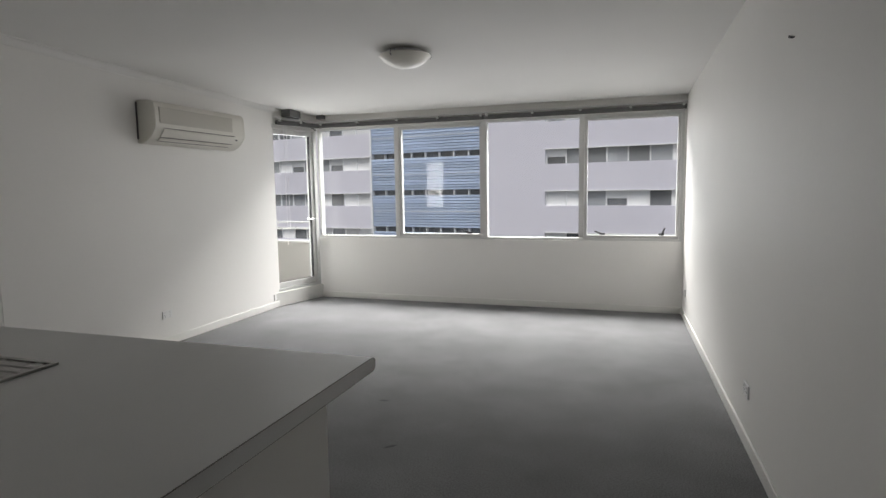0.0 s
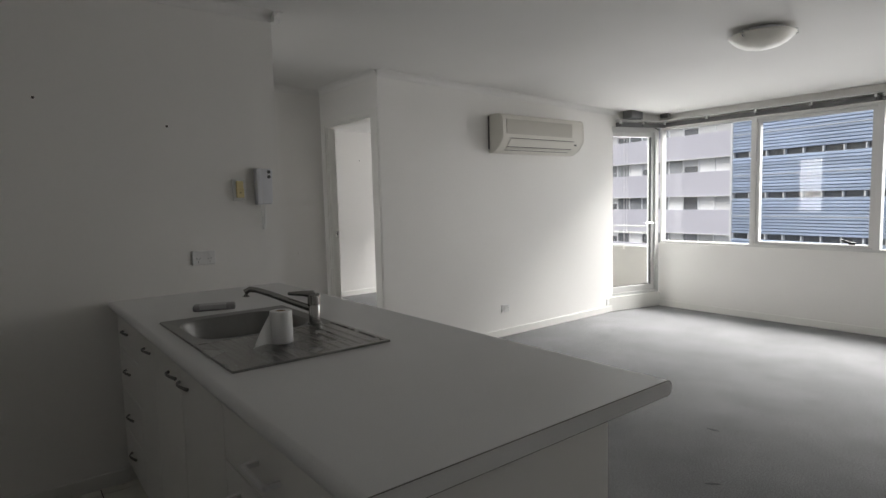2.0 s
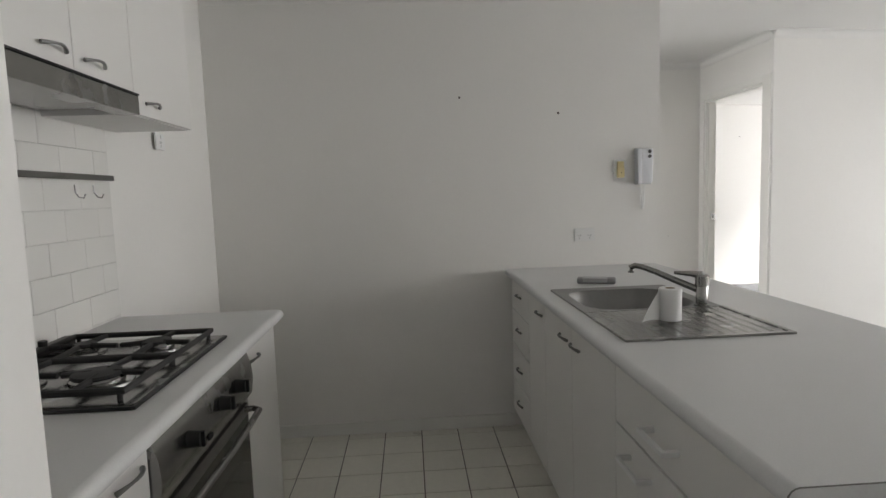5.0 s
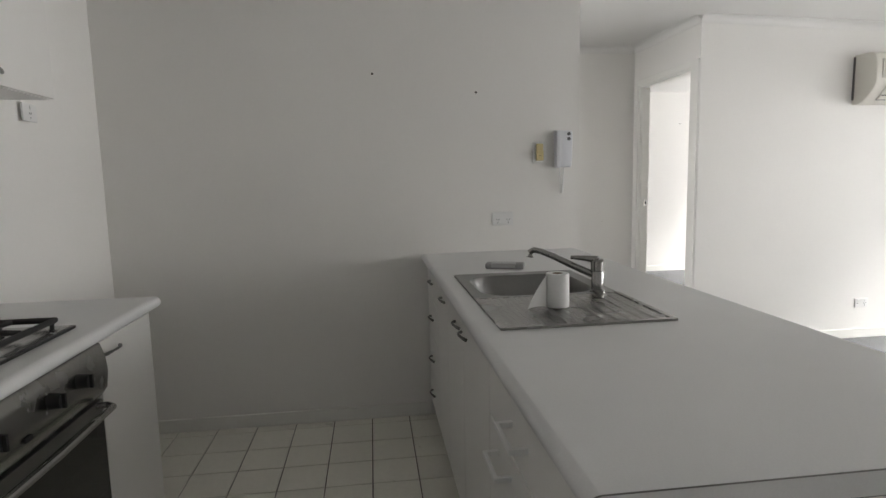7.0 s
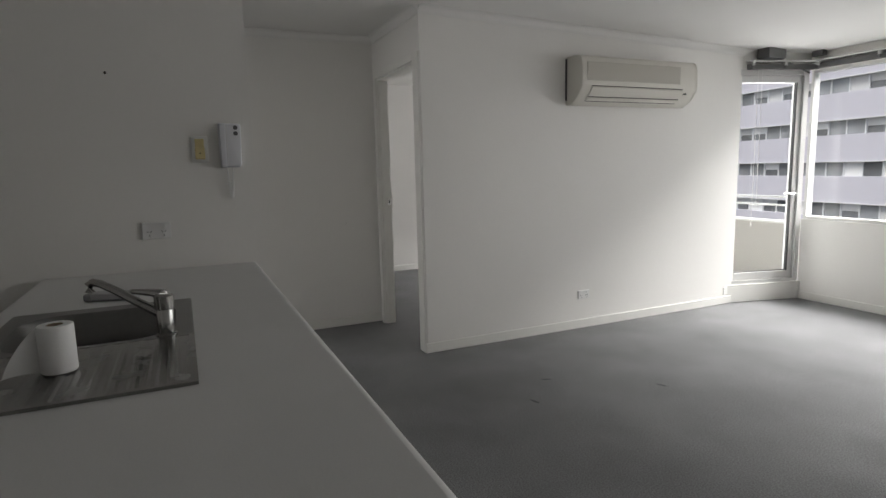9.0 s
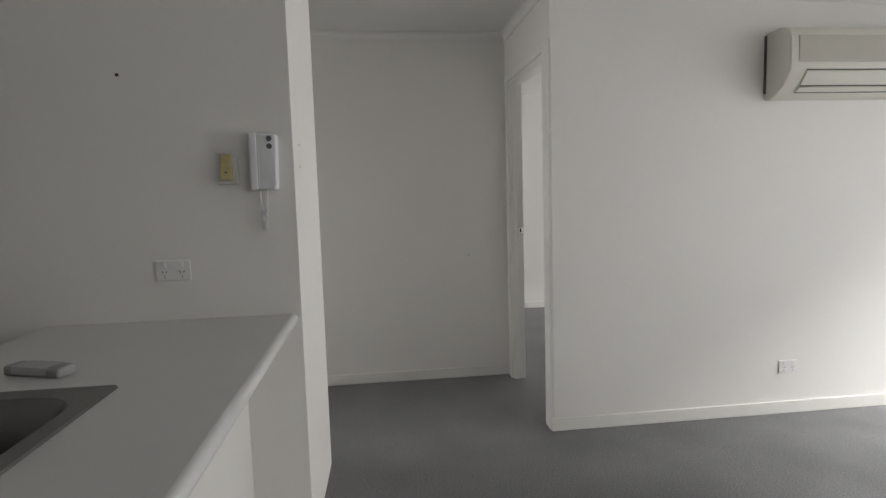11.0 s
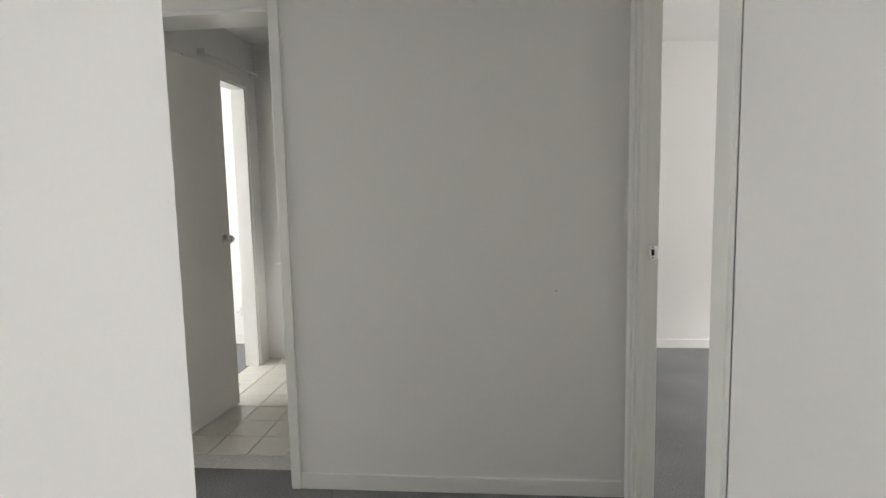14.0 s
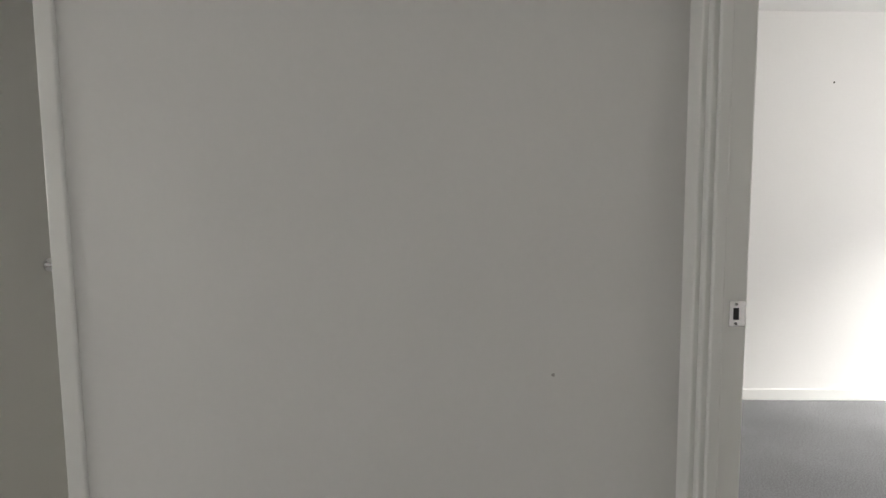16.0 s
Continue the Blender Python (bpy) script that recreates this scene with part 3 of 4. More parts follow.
# ---- sink ----
def rounded(x0, x1, y0, y1, r, z, n=6):
    out = []
    for cx, cy, a0 in ((x1 - r, y1 - r, 0), (x0 + r, y1 - r, 90), (x0 + r, y0 + r, 180), (x1 - r, y0 + r, 270)):
        for k in range(n + 1):
            a = radians(a0 + 90 * k / n)
            out.append((cx + r * math.cos(a), cy + r * math.sin(a), z))
    return out


def loft(bm, loops, close=True):
    rings = [[bm.verts.new(p) for p in lp] for lp in loops]
    n = len(rings[0])
    for a, b in zip(rings, rings[1:]):
        for k in range(n):
            bm.faces.new((a[k], a[(k + 1) % n], b[(k + 1) % n], b[k]))
    if close:
        bm.faces.new(rings[-1])
    return bm


sink = thing("kitchen_sink", "stainless steel sink with one bowl and a ribbed drainer", "sink")
bm = B()
loft(bm, [rounded(-1.225, -0.745, 2.535, 3.03, 0.012, 0.9005), rounded(-1.223, -0.745, 2.537, 3.028, 0.012, 0.906), rounded(-1.175, -0.775, 2.575, 2.985, 0.11, 0.903),
          rounded(-1.168, -0.782, 2.582, 2.978, 0.105, 0.893), rounded(-1.150, -0.80, 2.60, 2.96, 0.09, 0.77), rounded(-1.10, -0.85, 2.65, 2.91, 0.06, 0.745)])
# Darker copy of the sink steel: the bowl's shade is put into the colour.
part("bowl", bm, material("shaded_bowl_steel", (0.19, 0.188, 0.183), 0.32, metal=1.0, grain=0.04, wear=0.02), sink, smooth=True)
bm = B()
bx(bm, -0.745, -0.36, 2.535, 3.03, 0.9005, 0.905)
drainer = part("drainer", bm, STEEL, sink)
for b in ((-0.745, -0.36, 2.535, 2.549, 0.905, 0.9078), (-0.745, -0.36, 3.016, 3.03, 0.905, 0.9078), (-0.374, -0.36, 2.549, 3.016, 0.905, 0.9078)):
    part("rim", bx(B(), *b), STEEL, drainer)
rib_me = mesh_of("rib", sweep(B(), [(-0.011, 0.905), (-0.005, 0.9072), (0.005, 0.9072), (0.011, 0.905)], -0.738, -0.3745), STEEL)
for k in range(12):
    rib = new("rib", rib_me)
    rib.parent = drainer
    rib.matrix_basis = pose(0, 2.585 + 0.036 * k, 0)
part("waste", lathe(B(), [(0.001, 0.749), (0.04, 0.749), (0.043, 0.746)], (-0.975, 2.78, 0), 20), CHROME, sink)
TAPCHROME = material("worn_chrome", (0.36, 0.355, 0.345), 0.16, metal=1.0, wear=0.02)
tap = thing("kitchen_tap", "chrome mixer tap with a long spout and lever", "tap", at=pose(-0.765, 2.965, 0.906))
part("body", lathe(B(), [(0.0, 0.0), (0.026, 0.0), (0.026, 0.005), (0.0205, 0.008), (0.0205, 0.066), (0.0195, 0.068), (0.0195, 0.071), (0.0235, 0.073), (0.0235, 0.106), (0.017, 0.112), (0.0, 0.112)], (0, 0, 0), 24), TAPCHROME, tap, smooth=True)
part("spout", tube(B(), [(-0.008, -0.008, 0.056), (-0.06, -0.062, 0.082), (-0.115, -0.119, 0.111), (-0.15, -0.155, 0.126), (-0.168, -0.174, 0.129), (-0.178, -0.184, 0.122), (-0.179, -0.185, 0.102)], [0.013, 0.012, 0.011, 0.0105, 0.011, 0.012, 0.013], 12), TAPCHROME, tap, smooth=True)
part("lever", tube(B(), [(0.0, 0, 0.108), (-0.025, -0.03, 0.112), (-0.055, -0.075, 0.114)], [0.015, 0.010, 0.006], 10), TAPCHROME, tap, smooth=True)
roll = thing("paper_towel_roll", "white paper towel roll with a loose end, on the drainer", "paper towel", at=pose(-0.572, 2.76, 0.9085) @ Matrix.Diagonal((0.87, 0.87, 0.9, 1)))
part("roll", lathe(B(), [(0.019, 0.0), (0.038, 0.0), (0.04, 0.003), (0.04, 0.11), (0.038, 0.113), (0.019, 0.113), (0.019, 0.0)], (0, 0, 0), 32), PAPER, roll, smooth=True)
part("core", lathe(B(), [(0.0185, 0.001), (0.0185, 0.1125), (0.0165, 0.1125), (0.0165, 0.001)], (0, 0, 0), 24), material("cardboard", (0.30, 0.23, 0.16), 0.9, grain=0.1), roll)
bm = B()
rows_ = []
for k in range(11):
    f = k / 10
    p = Vector((0.004, -0.0385, 0)).lerp(Vector((0.026, -0.118, 0)), f) + Vector((0.007 * math.sin(3.1 * f), 0, 0.001 + 0.006 * math.sin(math.pi * f)))
    q = p + Vector((0.0, 0.006 * f, 0.108 * (1 - f) ** 0.8 + 0.003))
    rows_.append([bm.verts.new(v_ + Vector((d, 0, 0))) for v_ in (p, q) for d in (0.0007, -0.0007)])
for a, c in zip(rows_, rows_[1:]):
    for m_, n_ in ((0, 2), (3, 1), (2, 3), (1, 0)):
        bm.faces.new((a[m_], a[n_], c[n_], c[m_]))
bm.faces.new([rows_[0][k] for k in (0, 1, 3, 2)])
bm.faces.new([rows_[-1][k] for k in (0, 2, 3, 1)])
part("loose_sheet", bm, PAPER, roll, smooth=True)
cloth = thing("sponge_pack", "grey wrapped scourer pack lying behind the sink", "scourer", at=pose(-1.367, 2.785, 0.90, 0, 0, 70))
part("pack", bx(B(), -0.085, 0.085, -0.028, 0.028, 0.0, 0.026, 0.008, 3), material("grey_wrap", (0.27, 0.27, 0.27), 0.5, stain=0.2, stain_scale=25), cloth, smooth=True)
part("band", bx(B(), -0.06, 0.05, -0.0285, 0.0285, 0.006, 0.0265, 0.003), material("pale_wrap", (0.42, 0.42, 0.43), 0.4), cloth)

# ---- wall fittings by the kitchen ----
ph = thing("intercom_phone", "white plastic wall intercom handset with grey buttons and coiled cord", "intercom", at=pose(XI, 3.235, 1.345))
def shell(y0, y1, z0, z1, x0, x1, taper, r):
    """A rounded body on the wall that narrows towards its foot."""
    mid, loops = (y0 + y1) / 2, []
    for d, x in ((0.0, x0), (0.0, x1 - 0.014), (0.002, x1 - 0.006), (0.005, x1 - 0.001), (0.008, x1)):
        loops.append([(c, mid + (a - mid) * (taper + (1 - taper) * (b - z0) / (z1 - z0)), b) for a, b, c in rounded(y0 + d, y1 - d, z0 + d, z1 - d, r, x)])
    bm = loft(B(), loops)
    bmesh.ops.recalc_face_normals(bm, faces=bm.faces[:])
    return bm


part("base", shell(-0.035, 0.061, 0.0, 0.195, 0.0, 0.043, 0.88, 0.014), GREYPLASTIC, ph, smooth=True)
hs = part("handset", shell(-0.036, -0.004, -0.002, 0.197, 0.008, 0.0465, 0.88, 0.006), GREYPLASTIC, ph, smooth=True)
part("seam", bx(B(), 0.0415, 0.0438, -0.0035, -0.0015, 0.014, 0.183), PLASTIC, ph)
for z in (0.150, 0.176):
    bt = part("button", cyl(B(), (0.042, 0.036, z), (0.0465, 0.036, z), 0.0095, n=18), material("grey_button", (0.12, 0.12, 0.125), 0.5), ph)
pts = []
for k in range(420):
    f = k / 419
    s_ = math.sin(math.pi * f)
    base = Vector((0.02, 0.004 - 0.008 * math.cos(math.pi * f) * (1.6 - s_), -0.135 * s_))
    g = 0.0055 * min(1.0, max(0.0, (s_ - 0.3) * 4))
    pts.append(base + Vector((g * math.cos(2 * math.pi * 30 * f), g * math.sin(2 * math.pi * 30 * f), 0.0)))
part("cord", tube(B(), pts, 0.0028, 6), PLASTIC, ph, smooth=True)


def plate(name, label, category, m, w, h, rockers=0, sockets=0, insert=None, group=""):
    """A wall plate in the local y-z plane, facing +x."""
    p = thing(name, label, category, group, at=m)
    part("plate", bx(B(), 0, 0.009, -w / 2, w / 2, -h / 2, h / 2, 0.003), PLASTIC, p)
    for k in range(sockets):
        y = (k - (sockets - 1) / 2) * w / max(1, sockets)
        part("switch", bx(B(), 0.009, 0.013, y - 0.006, y + 0.006, h * 0.16, h * 0.38, 0.001), PLASTIC, p)
        for dy, dz, a in ((-0.007, -0.004, 30), (0.007, -0.004, -30), (0, -0.021, 0)):
            part("socket_slot", bx(B(), 0.0088, 0.0095, -0.0012, 0.0012, -0.0045, 0.0045), DARK, p, at=pose(0, y + dy, dz, a, 0, 0))
    if insert:
        part("insert", bx(B(), 0.009, 0.022, -w * 0.27, w * 0.27, -h * 0.36, h * 0.4, 0.004), insert, p, "yellowed push switch")
        part("lower_step", bx(B(), 0.010, 0.027, -w * 0.29, w * 0.29, -h * 0.38, h * 0.08, 0.004), insert, p, "yellowed push switch")
        part("slot", bx(B(), 0.0268, 0.0275, -0.003, 0.003, -h * 0.15 - 0.003, -h * 0.15 + 0.003), DARK, p)
    return p


plate("light_switch", "white switch plate with a yellowed push switch", "light switch", pose(XI, 3.118, 1.427), 0.07, 0.115, insert=YELLOWED)
plate("power_point", "white double power point above the worktop", "power point", pose(XI, 2.915, 1.076), 0.115, 0.073, sockets=2, group="power points")
plate("power_point", "white double power point near the skirting", "power point", pose(XA, 5.93, 0.275), 0.11, 0.07, sockets=2, group="power points")
plate("wall_plate", "small white wall plate near the balcony door", "wall plate", pose(XA, 7.56, 0.12), 0.05, 0.07)
plate("power_point", "white double power point near the skirting", "power point", LEAN @ pose(XR, 5.15, 0.29, 0, 0, 180), 0.115, 0.073, sockets=2, group="power points")
plate("power_point", "white power point near the window corner", "power point", LEAN @ pose(XR, 8.05, 0.275, 0, 0, 180), 0.07, 0.073, sockets=1, group="power points")
plate("power_point", "white power point on the spare room wall", "power point", pose(-6.17, 1.78, 0.28), 0.115, 0.073, sockets=2, group="power points")
plate("power_point", "white power point below the wall cupboard", "power point", pose(-1.46, YK + 0.036, 1.60, 0, 0, 95), 0.115, 0.073, sockets=1, group="power points")


HOLE = material("hole_mark", (0.06, 0.05, 0.045), 0.9)
FAINT = material("faint_mark", (0.48, 0.46, 0.43), 0.9)


def screw_hole(label, m, r=0.006, mat=None):
    tagged(part("screw_hole", cyl(B(), (-0.0005, 0, 0), (0.0015, 0, 0), r, n=10), mat or HOLE, at=m), label, "screw hole", "screw holes")


screw_hole("dark plugged screw hole in the painted wall", pose(XI, 2.24, 1.840))
screw_hole("dark plugged screw hole in the painted wall", pose(XI, 2.778, 1.745))
for z in (1.512, 1.432):
    screw_hole("small grey screw hole in the wall end", pose(-2.098, YS + 0.005, z, 0, 0, 92), 0.004, FAINT)
screw_hole("small scuffed nick in the passage wall", pose(XE, 4.265, 0.878), 0.004, FAINT)
screw_hole("tiny nail hole in the bedroom wall", pose(-6.1, 6.25, 1.93), 0.006)
hk = thing("wall_hook", "small dark hook on the long white wall", "hook", at=LEAN @ pose(XR, 4.58, 1.925))
part("hook", tube(B(), [(0, 0, 0), (-0.02, 0.0, 0.004), (-0.026, -0.03, -0.006), (-0.02, -0.05, -0.012)], 0.004, 8), BLACK, hk)

# ---- air conditioner ----
ac = thing("air_conditioner", "cream split-system air conditioner high on the wall", "air conditioner")
A0, A1, AZ, AX = 5.748, 6.90, 1.765, XA
bm = B()
prof = [(AX, 2.118), (AX + 0.11, 2.118), (AX + 0.155, 2.11), (AX + 0.18, 2.088), (AX + 0.19, 2.048), (AX + 0.195, 1.918), (AX + 0.19, 1.883), (AX + 0.14, 1.818), (AX + 0.10, 1.79), (AX + 0.05, AZ), (AX, AZ)]
sweep(bm, prof, A0 + 0.02, A1 - 0.02, "y")
part("body", bm, CREAM, ac, smooth=True)
for a, b in ((A0, A0 + 0.021), (A1 - 0.021, A1)):
    bm = B()
    sweep(bm, [(AX + (u - AX) * 1.012, z) for u, z in prof], a, b, "y")
    bmesh.ops.bevel(bm, geom=[e for e in bm.edges if e.calc_length() < 0.2], offset=0.004, segments=2, affect="EDGES")
    part("end_cap", bm, CREAM, ac, smooth=True)
AC_GRILLE = material("aircon_grille", (0.52, 0.50, 0.445), 0.5, stain=0.02)
part("front_panel", bx(B(), AX + 0.180, AX + 0.1975, A0 + 0.045, A1 - 0.19, 1.928, 2.063, 0.004), AC_GRILLE, ac)
for k in range(16):
    z = 1.934 + 0.008 * k
    part("grille_slat", bx(B(), AX + 0.1975, AX + 0.1995, A0 + 0.05, A1 - 0.195, z, z + 0.004), AC_GRILLE, ac)
AC_GAP = material("aircon_gap", (0.10, 0.095, 0.09), 0.7)
for u, z in ((0.1945, 1.891), (0.1505, 1.8165), (0.1125, 1.789)):
    part("flap_gap", sweep(B(), [(AX + u - 0.004, z), (AX + u, z + 0.0025), (AX + u + 0.002, z), (AX + u - 0.002, z - 0.003)], A0 + 0.09, A1 - 0.16, "y"), AC_GAP, ac)
part("mounting_plate", bx(B(), AX + 0.001, AX + 0.014, A0 - 0.008, A0 - 0.001, 1.80, 2.105), AC_GAP, ac, "dark edge of the mounting plate")
fl = B()
sweep(fl, [(AX + 0.196, 1.886), (AX + 0.199, 1.88), (AX + 0.152, 1.82), (AX + 0.148, 1.824)], A0 + 0.09, A1 - 0.16, "y")
part("louvre_flap", fl, CREAM, ac, "pale louvre flap, closed")
fl = B()
sweep(fl, [(AX + 0.148, 1.813), (AX + 0.15, 1.808), (AX + 0.115, 1.79), (AX + 0.113, 1.795)], A0 + 0.09, A1 - 0.16, "y")
part("louvre_flap", fl, CREAM, ac, "pale louvre flap, closed")
part("display", bx(B(), AX + 0.165, AX + 0.176, A1 - 0.13, A1 - 0.10, 1.853, 1.868), BLACK, ac)

# ---- ceiling light ----
cl = thing("ceiling_light", "frosted glass oyster ceiling light with metal clips", "ceiling light", at=pose(-0.495, 5.93, ceiling_z(5.93)) @ Matrix.Diagonal((0.9, 0.9, 0.9, 1)))
part("ceiling_plate", cyl(B(), (0, 0, 0), (0, 0, -0.03), 0.15, n=36), PLASTIC, cl)
part("shade", lathe(B(), [(0.205, -0.03), (0.21, -0.036), (0.205, -0.042), (0.17, -0.08), (0.12, -0.108), (0.06, -0.124), (0.001, -0.128)], (0, 0, 0), 40), LAMPGLASS, cl, "frosted cream glass bowl", smooth=True)
for a in (20, 140, 260):
    c, s_ = math.cos(radians(a)), math.sin(radians(a))
    part("clip", tube(B(), [(0.15 * c, 0.15 * s_, -0.01), (0.212 * c, 0.212 * s_, -0.02), (0.214 * c, 0.214 * s_, -0.05), (0.2 * c, 0.2 * s_, -0.06)], 0.006, 8), CHROME, cl, "metal clip")

# ---- cooker run ----
bm = B()
HX0, HX1, HY0, HY1 = -0.64, -0.035, 0.875, 1.352
bx(bm, -1.072, 0.394, YK, 1.421, 0.862, 0.90)
sweep(bm, [(1.421, 0.90)] + [(1.421 + 0.019 * math.sin(math.pi * k / 10), 0.881 + 0.019 * math.cos(math.pi * k / 10)) for k in range(1, 10)] + [(1.421, 0.862)], -1.072, 0.394)
bmesh.ops.remove_doubles(bm, verts=bm.verts, dist=0.0001)
tagged(part("worktop", bm, LAMINATE, smooth=True), "pale grey laminate worktop beside the cooker", "worktop")
base_unit("white melamine cabinet with one door beside the oven", -1.057, -0.665, 1.385, YK + 0.002, [("door", -1.057, -0.665, 0.11, 0.845, -0.735, 0.805, "bow")], True)
base_unit("white melamine cabinet with one door beside the oven", 0.025, 0.393, 1.385, YK + 0.002, [("door", 0.025, 0.393, 0.11, 0.845, 0.12, 0.82, "bow")], True)
ov = thing("oven", "stainless steel built-in oven with a black glass door", "oven")
part("body", bx(B(), -0.663, 0.023, YK + 0.01, 1.37, 0.10, 0.858), DARKSTEEL, ov)
bm = B()
sweep(bm, [(1.37, 0.69), (1.40, 0.69), (1.418, 0.715), (1.424, 0.765), (1.42, 0.81), (1.408, 0.845), (1.395, 0.857), (1.37, 0.857)], -0.662, 0.022)
cp = part("control_panel", bm, STEEL, ov, smooth=True)
for x in (-0.50, -0.362, -0.134):
    bm = B()
    cyl(bm, (x, 1.42, 0.788), (x, 1.45, 0.788), 0.021, 0.018, n=20)
    bx(bm, x - 0.004, x + 0.004, 1.448, 1.458, 0.770, 0.806)
    part("knob", bm, BLACK, cp, "black control knob", smooth=True)
part("marking", bx(B(), -0.275, -0.245, 1.4225, 1.4265, 0.735, 0.745), DARK, cp)
od = part("door", bx(B(), -0.660, 0.020, 1.37, 1.402, 0.14, 0.68, 0.003), OVENGLASS, ov, "black glass oven door")
part("door_rail", bx(B(), -0.660, 0.020, 1.3705, 1.4035, 0.645, 0.681, 0.002), DARKSTEEL, od)
part("handle", tube(B(), [(-0.620, 1.40, 0.672), (-0.627, 1.43, 0.672), (-0.610, 1.452, 0.672), (-0.320, 1.458, 0.672), (-0.030, 1.452, 0.672), (-0.013, 1.43, 0.672), (-0.020, 1.40, 0.672)], 0.0095, 10), STEEL, od, "bowed steel bar handle", smooth=True)
part("kickboard", bx(B(), -0.662, 0.022, 1.36, 1.385, 0.0, 0.135), DARKSTEEL, ov)

hob = thing("gas_hob", "stainless steel four-burner gas hob with black cast-iron trivets", "gas hob")
bm = B()
loft(bm, [rounded(HX0, HX1, HY0, HY1, 0.02, 0.9005), rounded(HX0, HX1, HY0, HY1, 0.02, 0.910), rounded(HX0 + 0.012, HX1 - 0.012, HY0 + 0.012, HY1 - 0.012, 0.02, 0.912)])
part("plate", bm, STEEL, hob, smooth=True)
bm = B()
for b in ((HX0 - 0.004, HX1 + 0.004, HY1 - 0.004, HY1 + 0.006), (HX0 - 0.006, HX0 + 0.004, HY0, HY1), (HX1 - 0.004, HX1 + 0.006, HY0, HY1)):
    bx(bm, *b, 0.9004, 0.9085, 0.002)
part("rim", bm, BLACK, hob)
part("back_ledge", bx(B(), HX0 + 0.01, HX1 - 0.01, HY0 - 0.004, HY0 + 0.03, 0.9005, 0.935, 0.006), BLACK, hob)
for bxx, byy, r in ((-0.49, 1.01, 0.035), (-0.19, 1.01, 0.045), (-0.49, 1.21, 0.045), (-0.19, 1.20, 0.06)):
    bn = part("burner", lathe(B(), [(r + 0.02, 0.911), (r + 0.018, 0.918), (r, 0.92), (r, 0.928), (r - 0.006, 0.933), (0.001, 0.934)], (bxx, byy, 0), 24), STEEL, hob, smooth=True)
    part("burner_cap", lathe(B(), [(r - 0.004, 0.934), (r - 0.006, 0.941), (0.001, 0.943)], (bxx, byy, 0), 24), IRON, bn, smooth=True)
for x0, x1 in ((HX0 + 0.03, -0.342), (-0.332, HX1 - 0.03)):
    bm = B()
    z = 0.933
    tube(bm, [(x0, HY0 + 0.04, z), (x0, HY1 - 0.03, z), (x1, HY1 - 0.03, z), (x1, HY0 + 0.04, z), (x0, HY0 + 0.04, z)], 0.0085, 8)
    for yy in (1.01, 1.21):
        xm = (x0 + x1) / 2
        for p, q in (((x0, yy), (xm - 0.025, yy)), ((x1, yy), (xm + 0.025, yy)), ((xm, yy - 0.095), (xm, yy - 0.025)), ((xm, yy + 0.095), (xm, yy + 0.025))):
            tube(bm, [(*p, z), (*q, z + 0.004)], 0.0075, 8)
    for p in ((x0, HY0 + 0.05), (x0, HY1 - 0.04), (x1, HY0 + 0.05), (x1, HY1 - 0.04)):
        cyl(bm, (*p, 0.911), (*p, z), 0.006, n=8)
    part("trivet", bm, IRON, hob, "black cast-iron trivet")
for k in range(4):
    bm = B()
    cyl(bm, (HX0 + 0.14 + 0.06 * k, HY0 + 0.012, 0.935), (HX0 + 0.14 + 0.06 * k, HY0 + 0.012, 0.95), 0.012, n=12)
    part("knob", bm, BLACK, hob)


# wall cupboards and hood
def wall_unit(label, x0, x1, z0, z1, doors):
    u = thing("wall_cupboard", label, "kitchen cupboard", "kitchen wall cupboards")
    part("body", bx(B(), x0 + 0.001, x1 - 0.001, YK + 0.001, 1.095, z0, z1), CAB, u)
    for a, b, hx in doors:
        d = part("door", bx(B(), a + 0.0015, b - 0.0015, 1.096, 1.113, z0 + 0.002, z1 - 0.002, 0.002), CAB, u)
        bow_handle(d, Matrix.Translation((hx, 1.113, z0 + 0.04)) @ Matrix.Rotation(math.pi, 4, "Z"))


wall_unit("white melamine wall cupboard with one door", -1.155, -0.69, 1.608, 2.30, [(-1.155, -0.69, -0.80)])
wall_unit("white melamine wall cupboard above the hood", -0.69, -0.06, 1.668, 2.30, [(-0.69, -0.375, -0.46), (-0.375, -0.06, -0.28)])
wall_unit("white melamine wall cupboard with one door", -0.06, 0.393, 1.608, 2.30, [(-0.06, 0.393, 0.03)])
tagged(part("bulkhead", bx(B(), -1.16, 0.394, YK, 1.12, 2.302, HC), WALL), "painted bulkhead above the wall cupboards", "bulkhead", kind="structure")
hd = thing("range_hood", "slim stainless steel slide-out range hood", "range hood")
bm = B()
bx(bm, -0.688, -0.062, 1.06, 1.128, 1.604, 1.662, 0.003)
part("front_lip", bm, STEEL, hd)
part("body", bx(B(), -0.688, -0.062, YK + 0.002, 1.059, 1.63, 1.664), DARKSTEEL, hd)
part("filter", bx(B(), -0.65, -0.10, 0.86, 1.04, 1.62, 1.63), STEEL, hd)
part("slide_gap", bx(B(), -0.688, -0.062, 1.0, 1.13, 1.6625, 1.6675), DARK, hd)

ur = thing("utensil_rail", "dull steel utensil rail on the splashback", "utensil rail")
part("rail", bx(B(), -1.05, 0.0, YK + 0.025, YK + 0.035, 1.418, 1.438, 0.003), DARKSTEEL, ur)
for x in (-1.0, -0.05):
    part("bracket", bx(B(), x - 0.008, x + 0.008, YK + 0.007, YK + 0.026, 1.419, 1.437), DARKSTEEL, ur)
